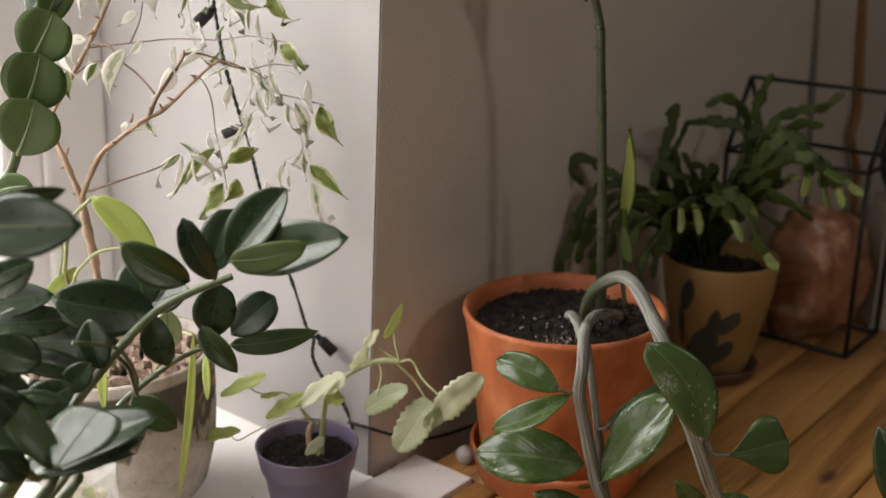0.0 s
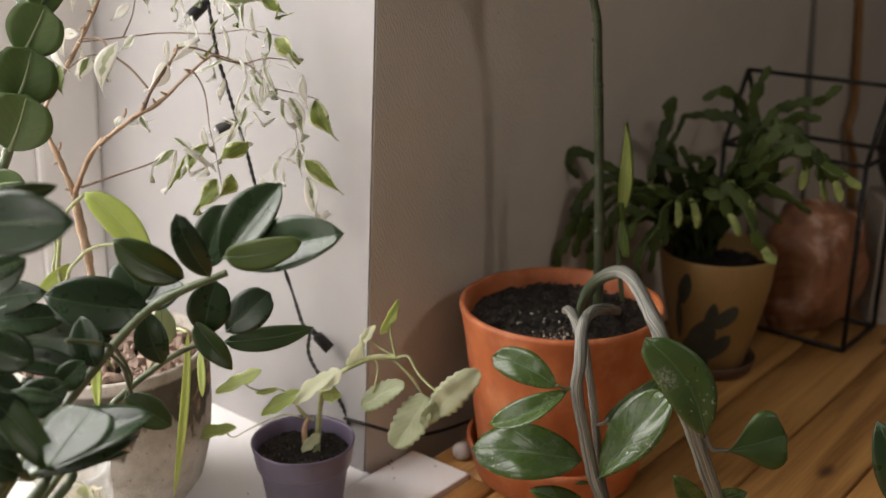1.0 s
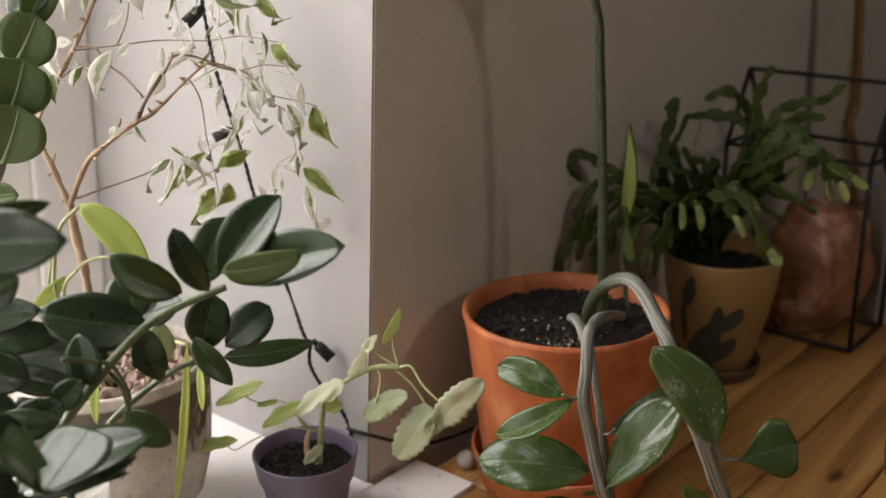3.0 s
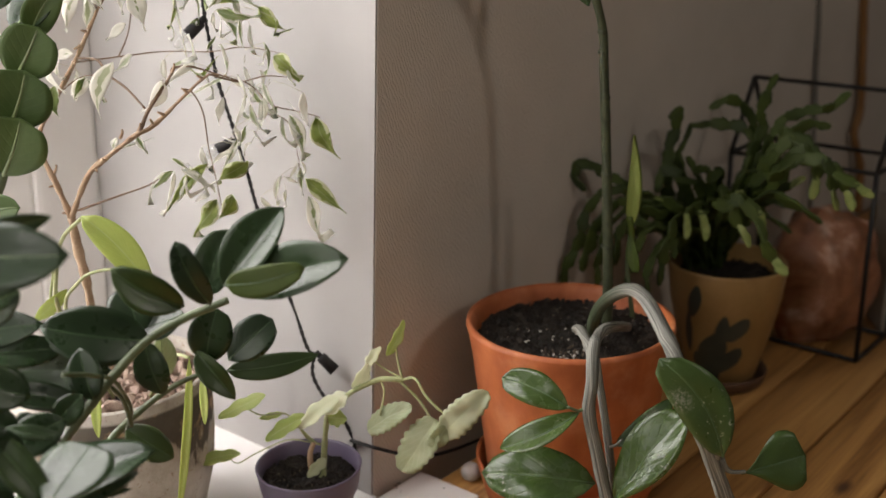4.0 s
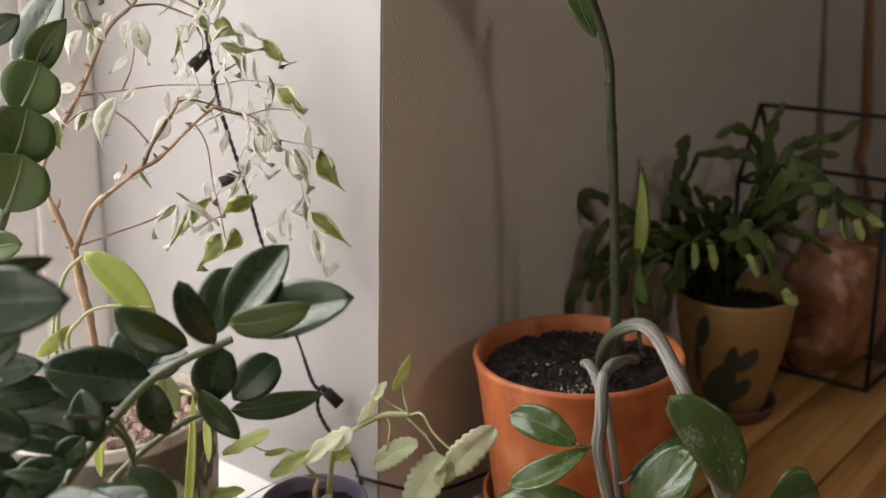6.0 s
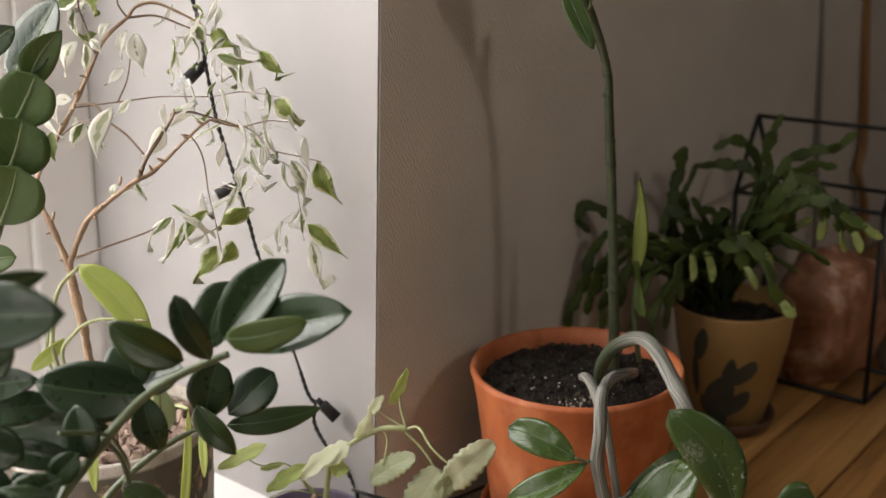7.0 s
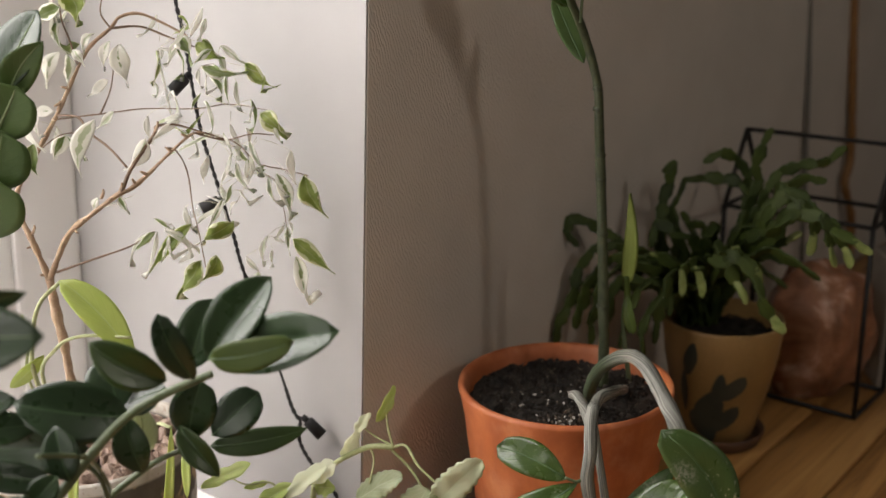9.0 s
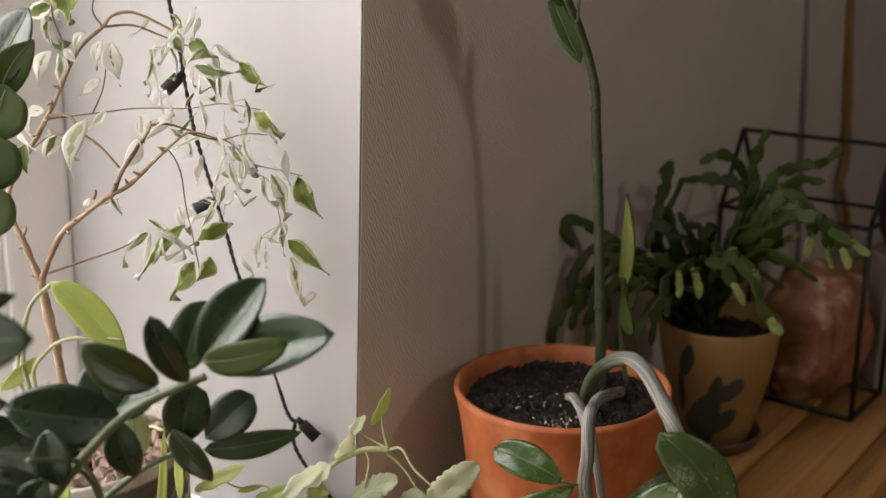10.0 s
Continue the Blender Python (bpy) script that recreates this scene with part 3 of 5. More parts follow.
    slab(bm, a - 0.03, a + 0.03, bb - 0.03, bb + 0.03, FLOOR, TOP - 0.03)
    part("leg", bm, M_TABLE, table)
WOOD = TOP - 0.004

# ---------------------------------------------------------------- terracotta pot
pot = thing("terracotta_pot", (0, 0, WOOD), "orange terracotta flower pot with dark soil on the table", "flower pot")
H = -WOOD
part("body", lathe([(0, 0.010), (0.076, 0.010), (0.080, 0.014), (0.0970, H - 0.030), (0.1002, H - 0.012), (0.1023, H - 0.005), (0.1018, H - 0.001), (0.0992, H), (0.0960, H - 0.002),
                    (0.0925, H - 0.010), (0.088, H - 0.045), (0, H - 0.045)], (0.005, 0, WOOD), 96, 0.004, 3), M_TERRA, pot)
part("saucer", lathe([(0, 0), (0.080, 0), (0.084, 0.003), (0.0925, 0.034), (0.0935, 0.040), (0.0915, 0.042), (0.0890, 0.039), (0.083, 0.009), (0, 0.008)],
                     (0.005, 0, WOOD), 80, 0.004, 5), M_TERRA, pot)


def soil(parent, at, r, seed, rough=0.006, material=M_SOIL, name="soil"):
    """Uneven disc of earth with lumps."""
    rnd = random.Random(seed)
    bm = bmesh.new()
    at = Vector(at)
    nr, ns = 22, 56
    rows = []
    for i in range(nr + 1):
        rr = r * i / nr
        row = []
        for k in range(ns):
            a = 2 * math.pi * k / ns
            p = Vector((rr * math.cos(a), rr * math.sin(a), 0))
            h = rough * (noise.noise(p * 60 + Vector((seed, 0, 0))) + 0.8 * noise.noise(p * 170 + Vector((0, seed, 0))))
            row.append(bm.verts.new(at + p + Vector((0, 0, h))))
        rows.append(row)
    for p, q in zip(rows, rows[1:]):
        for k in range(ns):
            j = (k + 1) % ns
            bm.faces.new((p[k], q[k], q[j], p[j]))
    bmesh.ops.remove_doubles(bm, verts=bm.verts[:], dist=1e-5)
    for _ in range(520):
        a, rr = rnd.uniform(0, 6.283), r * 0.95 * math.sqrt(rnd.random())
        q = bmesh.ops.create_icosphere(bm, subdivisions=1, radius=rnd.uniform(0.0006, 0.0024))["verts"]
        c = at + Vector((rr * math.cos(a), rr * math.sin(a), rough * 0.5))
        sc = Vector((rnd.uniform(0.7, 1.5), rnd.uniform(0.7, 1.5), rnd.uniform(0.5, 1.1)))
        for v in q:
            v.co = Vector((v.co.x * sc.x, v.co.y * sc.y, v.co.z * sc.z)) * (1 + 0.3 * noise.noise(v.co * 900)) + c
    return part(name, bm, material, parent)


def crumbs(parent, at, r, count, seed, lo, hi, material, name, flat=0.7):
    rnd = random.Random(seed)
    bm = bmesh.new()
    at = Vector(at)
    for _ in range(count):
        a, rr = rnd.uniform(0, 6.283), r * math.sqrt(rnd.random())
        q = bmesh.ops.create_icosphere(bm, subdivisions=1, radius=rnd.uniform(lo, hi))["verts"]
        m = Euler((rnd.uniform(0, 3), rnd.uniform(0, 3), rnd.uniform(0, 3))).to_matrix()
        for v in q:
            v.co = m @ Vector((v.co.x * 1.3, v.co.y, v.co.z * flat)) * (1 + 0.35 * noise.noise(v.co * 700)) + at + Vector((rr * math.cos(a), rr * math.sin(a), 0))
    ob = part(name, bm, material, parent, smooth=False)
    return tagged(ob, kind="stuff")


soil(pot, (0.005, 0, -0.018), 0.092, 4, 0.008)
crumbs(pot, (0.005, 0, -0.015), 0.087, 700, 18, 0.0006, 0.0030, M_SOIL, "crumb")
crumbs(pot, (0.005, 0, -0.0135), 0.085, 70, 19, 0.0005, 0.0018, M_CRUMB, "chip")
crumbs(pot, (0.004, -0.030, -0.013), 0.050, 22, 8, 0.0006, 0.0018, M_PERL, "perlite")
crumbs(pot, (0.002, -0.062, -0.0125), 0.016, 16, 9, 0.0006, 0.0022, M_PERL, "perlite")
crumbs(pot, (0.002, -0.060, -0.0125), 0.022, 40, 10, 0.0006, 0.0020, M_CRUMB, "chip")

# ---------------------------------------------------------------- purple pot
pp = (-0.2420, -0.100, TOP)
purple = thing("nursery_pot", pp, "small purple plastic nursery pot on the white sill", "flower pot")
PH = 0.075
part("body", lathe([(0, 0.001), (0.034, 0.001), (0.036, 0.004), (0.0425, PH - 0.026), (0.0455, PH - 0.025), (0.0465, PH - 0.020), (0.0490, PH - 0.004), (0.0500, PH - 0.001), (0.0490, PH),
                    (0.0470, PH - 0.002), (0.0440, PH - 0.025), (0.043, PH - 0.03), (0, PH - 0.03)], pp, 72), M_PURPLE, purple)
soil(purple, (pp[0], pp[1], TOP + PH - 0.016), 0.045, 9, 0.004)
crumbs(purple, (pp[0], pp[1], TOP + PH - 0.013), 0.042, 300, 14, 0.0005, 0.0017, M_SOIL, "crumb")
crumbs(purple, (pp[0], pp[1], TOP + PH - 0.012), 0.042, 26, 15, 0.0005, 0.0012, M_CRUMB, "chip")

# ---------------------------------------------------------------- grey pot of the ficus
gp = (-0.424, -0.100, TOP)
grey = thing("ficus_pot", gp, "grey weathered ceramic pot with dark stains and bark mulch", "flower pot")
GH = 0.168
part("body", lathe([(0, 0), (0.050, 0), (0.062, 0.006), (0.079, 0.030), (0.088, 0.065), (0.0915, 0.105), (0.0925, GH - 0.003), (0.0905, GH), (0.087, GH - 0.002), (0.085, GH - 0.03), (0, GH - 0.03)],
                   gp, 80, 0.006, 2), M_GREY, grey)
soil(grey, (gp[0], gp[1], TOP + GH - 0.018), 0.0855, 21, 0.005, M_SOIL)
crumbs(grey, (gp[0], gp[1], TOP + GH - 0.012), 0.080, 230, 22, 0.004, 0.009, M_BARKCHIP, "bark_mulch", 0.45)

# ---------------------------------------------------------------- yellow pot
yp = (0.2078, 0.2717, WOOD)
YPROF = [(0.039, 0.008), (0.0425, 0.012), (0.0485, 0.036), (0.0590, 0.076), (0.0665, 0.113), (0.0708, 0.154)]
yellow = thing("ochre_pot", yp, "ochre glazed pot with painted-on leaf shadows standing in a brown saucer", "flower pot")
YH = 0.158
part("body", lathe([(0, 0.008), (0.039, 0.008), (0.0425, 0.012), (0.0485, 0.036), (0.0590, 0.076), (0.0665, 0.113), (0.0708, YH - 0.004), (0.0695, YH), (0.0670, YH - 0.003), (0.060, YH - 0.035), (0, YH - 0.035)],
                   yp, 72), M_YEL, yellow)
part("saucer", lathe([(0, 0), (0.048, 0), (0.052, 0.003), (0.057, 0.017), (0.0555, 0.019), (0.051, 0.010), (0, 0.007)], yp, 64), M_SAUC, yellow, "dark brown saucer")
soil(yellow, (yp[0], yp[1], WOOD + YH - 0.022), 0.065, 31, 0.004)
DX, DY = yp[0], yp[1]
# leaf shadows put on the pot wall as thin dark patches
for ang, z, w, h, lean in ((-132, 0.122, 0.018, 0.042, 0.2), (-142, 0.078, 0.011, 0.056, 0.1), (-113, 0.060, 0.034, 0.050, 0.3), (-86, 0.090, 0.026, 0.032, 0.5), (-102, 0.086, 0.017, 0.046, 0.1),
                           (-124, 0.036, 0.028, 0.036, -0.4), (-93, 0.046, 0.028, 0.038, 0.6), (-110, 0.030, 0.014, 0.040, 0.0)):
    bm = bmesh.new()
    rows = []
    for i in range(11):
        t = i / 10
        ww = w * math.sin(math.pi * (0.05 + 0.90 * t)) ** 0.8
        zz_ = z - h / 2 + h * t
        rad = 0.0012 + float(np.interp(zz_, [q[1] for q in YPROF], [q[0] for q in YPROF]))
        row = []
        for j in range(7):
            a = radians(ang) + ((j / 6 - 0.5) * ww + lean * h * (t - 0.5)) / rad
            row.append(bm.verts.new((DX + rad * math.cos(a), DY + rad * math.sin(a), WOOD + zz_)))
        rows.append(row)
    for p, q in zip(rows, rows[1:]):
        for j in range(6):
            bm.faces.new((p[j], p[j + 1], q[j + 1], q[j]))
    part("painted_leaf", bm, M_LEAF_SHADE, yellow, "dark green patch imitating a cast leaf shadow")

# ---------------------------------------------------------------- big leafy plant close by
zz = Plant("zz_plant", (-0.43, -0.48, WOOD), "dark green glossy zz plant with thick arching stems")
part("pot", lathe([(0, 0), (0.062, 0), (0.066, 0.004), (0.080, 0.155), (0.083, 0.16), (0.080, 0.163), (0.076, 0.158), (0.072, 0.13), (0, 0.13)], (-0.43, -0.48, WOOD), 56), M_TERRA, zz.ob)
soil(zz.ob, (-0.43, -0.48, WOOD + 0.148), 0.074, 41)
zz.tilt = 0.25
zz.rib = M_RIB
zz.rib_r = 0.0005
zz.stem([(-0.2440, -0.3212, 0.1394), (-0.2500, -0.3222, 0.1371), (-0.2740, -0.3300, 0.1284), (-0.2964, -0.3420, 0.1169), (-0.3159, -0.3580, 0.0975), (-0.3400, -0.3880, 0.0677), (-0.3504, -0.4200, 0.0538), (-0.415, -0.47, -0.05)], 0.0025, 0.0038, M_ZSTEM)
zz.stem([(-0.2572, -0.3020, 0.0807), (-0.2819, -0.3060, 0.0730), (-0.3015, -0.3120, 0.0625), (-0.3254, -0.3250, 0.0445), (-0.3426, -0.3450, 0.0243), (-0.40, -0.455, -0.05)], 0.0015, 0.0034, M_ZSTEM)
zz.stem([(-0.4115, -0.1600, 0.3338), (-0.4219, -0.1660, 0.3012), (-0.4363, -0.1700, 0.2663), (-0.4493, -0.1740, 0.2294), (-0.4595, -0.1780, 0.1880), (-0.4788, -0.1900, 0.1348), (-0.4550, -0.3200, 0.0200), (-0.44, -0.485, -0.05)], 0.0022, 0.0058, M_ZSTEM)
zz.stem([(-0.3507, -0.4100, 0.0338), (-0.3479, -0.4300, 0.0233), (-0.42, -0.49, -0.05)], 0.0032, 0.0042, M_ZSTEM)
zz.stem([(-0.3355, -0.4000, 0.0256), (-0.3378, -0.4200, 0.0176), (-0.405, -0.48, -0.05)], 0.0032, 0.0042, M_ZSTEM)
zz.stem([(-0.3223, -0.3500, 0.0894), (-0.3152, -0.3450, 0.0745), (-0.3134, -0.3400, 0.0527)], 0.0016, 0.0016, M_ZSTEM, name="petiole")
# upper branch
zz.leaf((-0.2459, -0.3250, 0.1503), (-0.2060, -0.3040, 0.1999), 0.0347, M_ZZ, 14, fold=0.55, point=0.95, tilt=0.8, bend=0.0, twist=0, cup=0.02, droop=0.04, shape=0.52)
zz.leaf((-0.2342, -0.3200, 0.1471), (-0.1580, -0.3380, 0.1758), 0.0373, M_ZZ, -2, fold=0.4, tilt=0.32, droop=0.08, cup=0.03, bend=-0.02, twist=-4, point=0.9)
zz.leaf((-0.2399, -0.3400, 0.1573), (-0.1851, -0.3450, 0.1715), 0.0212, M_ZZ_LIME, 4, fold=0.12, point=0.6, shape=0.42, tilt=0.0, bend=0.05, twist=10)
zz.leaf((-0.2502, -0.3400, 0.1431), (-0.2680, -0.3480, 0.1898), 0.0198, M_ZZ, -6, point=0.65, tilt=0.0, fold=0.3, bend=-0.05, twist=0)
zz.leaf((-0.2588, -0.3180, 0.1408), (-0.2491, -0.2900, 0.1798), 0.0296, M_ZZ, 4, point=0.65, tilt=0.1, fold=0.3)
zz.leaf((-0.2699, -0.3350, 0.1400), (-0.3123, -0.3480, 0.1710), 0.0261, M_ZZ_MIXED, -6, fold=0.55, tilt=0.0, droop=0.12, point=0.9, bend=-0.06, twist=0)
zz.leaf((-0.3056, -0.3250, 0.1150), (-0.3172, -0.3050, 0.1432), 0.0337, M_ZZ, 5, tilt=0.1, point=0.65, shape=0.58)
zz.leaf((-0.2759, -0.3180, 0.1276), (-0.3055, -0.3200, 0.1164), 0.0269, M_ZZ, 0, fold=0.12, point=0.55, tilt=1.0, droop=0.02, shape=0.55, twist=0)
zz.leaf((-0.2962, -0.3340, 0.1145), (-0.3612, -0.3560, 0.1326), 0.0405, M_ZZ, 0, fold=0.2, tilt=0.05, point=0.95, droop=0.12, bend=-0.03, twist=-6, cup=0.02)
zz.leaf((-0.3205, -0.3460, 0.0976), (-0.4020, -0.3380, 0.0907), 0.0361, M_ZZ, -8, fold=0.35, tilt=-0.1, droop=0.18, point=0.85, twist=10)
zz.leaf((-0.3234, -0.3720, 0.0880), (-0.3335, -0.3620, 0.1206), 0.0234, M_ZZ, -13, tilt=0.0)
zz.leaf((-0.3024, -0.3260, 0.1103), (-0.2921, -0.3300, 0.0723), 0.0235, M_ZZ, 10, fold=0.3, tilt=0.0, point=0.95, bend=0.05)
zz.leaf((-0.3314, -0.3720, 0.0857), (-0.3807, -0.4020, 0.1100), 0.0201, M_ZZ, 10, tilt=0.1, fold=0.3)
zz.leaf((-0.3324, -0.3720, 0.0836), (-0.3845, -0.4050, 0.0989), 0.0086, M_ZZ, 24, tilt=0.5, fold=0.2)
zz.leaf((-0.4230, -0.3450, 0.1162), (-0.3601, -0.3520, 0.1332), 0.0249, M_ZZ, 10, tilt=0.1, fold=0.3)
zz.leaf((-0.3509, -0.3450, 0.1132), (-0.4081, -0.3600, 0.1126), 0.0233, M_ZZ, 0, tilt=0.0)
# lower branch
zz.leaf((-0.2675, -0.3060, 0.0855), (-0.2584, -0.2980, 0.1241), 0.0312, M_ZZ, 4, fold=0.2, point=0.6, tilt=0.0, shape=0.5, twist=0)
zz.leaf((-0.2524, -0.3030, 0.0865), (-0.2206, -0.2930, 0.1144), 0.0291, M_ZZ, -6, fold=0.22, point=0.6, tilt=0.0, shape=0.55, twist=0)
zz.leaf((-0.2549, -0.3020, 0.0779), (-0.1898, -0.2900, 0.0865), 0.0184, M_ZZ_MIXED, -4, fold=0.15, tilt=0.0, shape=0.45, bend=0.04, twist=-6, droop=0.05)
zz.leaf((-0.2729, -0.3080, 0.0960), (-0.2460, -0.3160, 0.0625), 0.0182, M_ZZ_MIXED, 22, fold=0.7, shape=0.45, tilt=0.3, twist=30)
zz.leaf((-0.3205, -0.3330, 0.0478), (-0.2873, -0.3360, 0.0261), 0.0230, M_ZZ_MIXED, 10, fold=0.3, tilt=0.1, point=0.85, shape=0.5)
zz.leaf((-0.2982, -0.3050, 0.0734), (-0.2997, -0.3000, 0.1052), 0.0187, M_IVY, 24, fold=0.5)
zz.leaf((-0.3762, -0.4000, 0.1503), (-0.3446, -0.4100, 0.1767), 0.0163, M_ZZ, 6, tilt=0.0)
zz.leaf((-0.3426, -0.4200, 0.1135), (-0.3716, -0.4300, 0.1323), 0.0284, M_ZZ, 6, tilt=0.05)
zz.leaf((-0.3370, -0.4500, 0.0822), (-0.3563, -0.4600, 0.1130), 0.0240, M_ZZ, 6, tilt=0.1)
zz.leaf((-0.3444, -0.4500, 0.0506), (-0.3656, -0.4600, 0.0711), 0.0211, M_ZZ, 6, tilt=0.1)
# close to the eye, low
zz.leaf((-0.3163, -0.4740, 0.0703), (-0.3008, -0.4346, 0.0915), 0.0500, M_ZZ, 0, fold=0.05, point=0.45, tilt=1.0, cup=0.02, droop=0.03, shape=0.62, twist=0, bend=0.0)
zz.leaf((-0.3509, -0.4400, 0.0461), (-0.2747, -0.4044, 0.0712), 0.0456, M_ZZ, -6, fold=0.35, tilt=1.0, point=0.95, droop=0.08, twist=0, bend=0.0)
zz.leaf((-0.3422, -0.4400, 0.0457), (-0.2806, -0.4200, 0.0635), 0.0165, M_ZZ, 2, fold=0.2, tilt=0.0)
zz.leaf((-0.3560, -0.4360, 0.0370), (-0.2861, -0.4200, 0.0519), 0.0099, M_ZZ, 14, fold=0.3, tilt=0.7)
zz.leaf((-0.3182, -0.4620, 0.0610), (-0.3586, -0.4520, 0.1090), 0.0211, M_ZZ_MIXED, -4, tilt=0.2, fold=0.35, point=0.9)
zz.leaf((-0.3311, -0.4120, 0.0832), (-0.3621, -0.4200, 0.0917), 0.0096, M_ZZ, 11, droop=0.2, tilt=0.0)
zz.leaf((-0.3420, -0.4000, 0.0637), (-0.3653, -0.3920, 0.0886), 0.0210, M_ZZ, 5, tilt=0.0)
zz.leaf((-0.3316, -0.4000, 0.0886), (-0.3623, -0.4200, 0.0733), 0.0257, M_ZZ, 5, tilt=0.0)
zz.leaf((-0.3448, -0.4300, 0.0592), (-0.3710, -0.4400, 0.0756), 0.0216, M_ZZ, 5, tilt=0.1)
zz.leaf((-0.3273, -0.3800, 0.0957), (-0.3462, -0.3900, 0.0792), 0.0189, M_ZZ, 6, tilt=0.0)
zz.leaf((-0.3579, -0.4100, 0.0845), (-0.3840, -0.4200, 0.1043), 0.0218, M_ZZ, 6, tilt=0.0)
zz.stem([(-0.3449, -0.4400, 0.0426), (-0.3519, -0.4500, 0.0514), (-0.3657, -0.4600, 0.0339), (-0.44, -0.49, -0.05)], 0.003, 0.005, M_ZSTEM)
zz.stem([(-0.3449, -0.4400, 0.0426), (-0.3390, -0.4420, 0.0480), (-0.3317, -0.4450, 0.0564)], 0.003, 0.0018, M_ZSTEM)
zz.stem([(-0.3150, -0.3600, 0.0988), (-0.3135, -0.3450, 0.0780), (-0.3140, -0.3360, 0.0620), (-0.3197, -0.3330, 0.0470)], 0.0017, 0.0013, M_ZSTEM, name="petiole")
zz.stem([(-0.3159, -0.3580, 0.0975), (-0.3232, -0.3800, 0.1099), (-0.3294, -0.4000, 0.1193)], 0.0016, 0.0014, M_ZSTEM, name="petiole")
# tall branch of round leaves, further back
zz.rib = M_RIB_PALE
zz.rib_r = 0.0019
zz.leaf((-0.4580, -0.1800, 0.1886), (-0.4345, -0.1860, 0.2365), 0.0518, M_ZZ_MID, -4, point=0.45, shape=0.56, bend=0.03, soft=0.55, fold=0.22, droop=0.04, tilt=0.0, twist=0, cup=0.03)
zz.leaf((-0.4498, -0.1760, 0.2258), (-0.4275, -0.1820, 0.2728), 0.0513, M_ZZ_MID, -4, point=0.45, shape=0.54, bend=0.03, soft=0.55, fold=0.22, droop=0.04, tilt=0.0, twist=0, cup=0.03)
zz.leaf((-0.4410, -0.1720, 0.2649), (-0.4145, -0.1780, 0.3054), 0.0450, M_ZZ_MID, -6, point=0.45, shape=0.55, bend=0.02, soft=0.55, fold=0.22, droop=0.04, tilt=0.0, twist=0, cup=0.03)
zz.rib_r = 0.0012
zz.leaf((-0.4266, -0.1650, 0.2960), (-0.3935, -0.1720, 0.3373), 0.0267, M_ZZ_MID, 6, fold=0.35, point=1.1, shape=0.45, droop=0.05, tilt=0.0, twist=0, bend=-0.08)
zz.leaf((-0.4436, -0.1600, 0.2988), (-0.4038, -0.1500, 0.3582), 0.0457, M_ZZ, 0, fold=0.25, point=0.9, shape=0.48, droop=0.04, tilt=1.0, twist=0)
zz.leaf((-0.4594, -0.1750, 0.3198), (-0.4255, -0.1800, 0.3409), 0.0228, M_ZZ, 0, fold=0.3, tilt=0.0)
zz.leaf((-0.4779, -0.1850, 0.1576), (-0.4430, -0.1900, 0.1653), 0.0239, M_ZZ_MID, 0, fold=0.3, tilt=0.0, point=0.7)
zz.rib_r = 0.0005
zz.leaf((-0.3543, -0.4620, 0.2161), (-0.2853, -0.4700, 0.2218), 0.0366, M_ZZ, 4, fold=0.3, shape=0.5, tilt=0.05, point=0.95, droop=0.1, twist=0, bend=0.0)
zz.leaf((-0.3505, -0.4400, 0.2272), (-0.3099, -0.4300, 0.2308), 0.0128, M_ZZ, 30)
zz.leaf((-0.3765, -0.4200, 0.1647), (-0.3441, -0.4100, 0.1782), 0.0146, M_ZZ, 11)

# ---------------------------------------------------------------- drooping plant in the terracotta pot
dz = Plant("drooping_zz_plant", (0.02, 0.0, -0.02), "zz plant with bent grey stems drooping over the pot rim")
dz.tilt = 0.75
dz.rib = M_RIB
dz.stem([(0.0301, 0.0089, -0.0280), (0.0200, -0.0850, 0.0260), (0.0262, -0.1180, 0.0618), (0.0411, -0.1500, 0.0854), (0.0522, -0.1780, 0.0905), (0.0645, -0.2080, 0.0742), (0.0728, -0.2280, 0.0587),
         (0.0880, -0.2280, 0.0154), (0.1042, -0.2220, -0.0249), (0.1181, -0.2150, -0.0621), (0.1315, -0.2050, -0.1053), (0.128, -0.185, WOOD + 0.004)], 0.0050, 0.0072, M_GSTEM_FOOT, ridge=0.05, knob=0.12, seg=14)
dz.stem([(0.0683, 0.0434, -0.0280), (0.0377, -0.1000, 0.0320), (0.0218, -0.1400, 0.0419), (0.0156, -0.1600, 0.0354), (0.0145, -0.1720, 0.0120), (0.0124, -0.1760, -0.0126), (0.0206, -0.1800, -0.0532),
         (0.0288, -0.1820, -0.0902), (0.0382, -0.1820, -0.1236), (0.030, -0.165, WOOD + 0.004)], 0.0048, 0.0058, M_GSTEM, ridge=0.05, knob=0.12, seg=14)
dz.stem([(0.0036, -0.1050, 0.0314), (0.0064, -0.1180, 0.0368), (0.0102, -0.1420, 0.0381), (0.0150, -0.1580, 0.0293)], 0.0036, 0.0046, M_GSTEM, ridge=0.05, seg=12)
dz.stem([(0.0191, -0.1500, 0.0233), (0.0225, -0.1580, 0.0004), (0.0299, -0.1640, -0.0450), (0.0382, -0.1680, -0.1037), (0.0436, -0.1680, -0.1321), (0.040, -0.150, WOOD + 0.004)], 0.0030, 0.0046, M_GSTEM, ridge=0.05, seg=12)
dz.stem([(0.0076, -0.1760, -0.0111), (0.0028, -0.1780, -0.0114), (-0.0056, -0.1800, -0.0070)], 0.0016, 0.0012, M_ZSTEM, name="petiole")
dz.stem([(0.0318, -0.1680, -0.0494), (0.0362, -0.1720, -0.0460), (0.0406, -0.1740, -0.0394)], 0.0014, 0.0012, M_GSTEM, name="petiole")
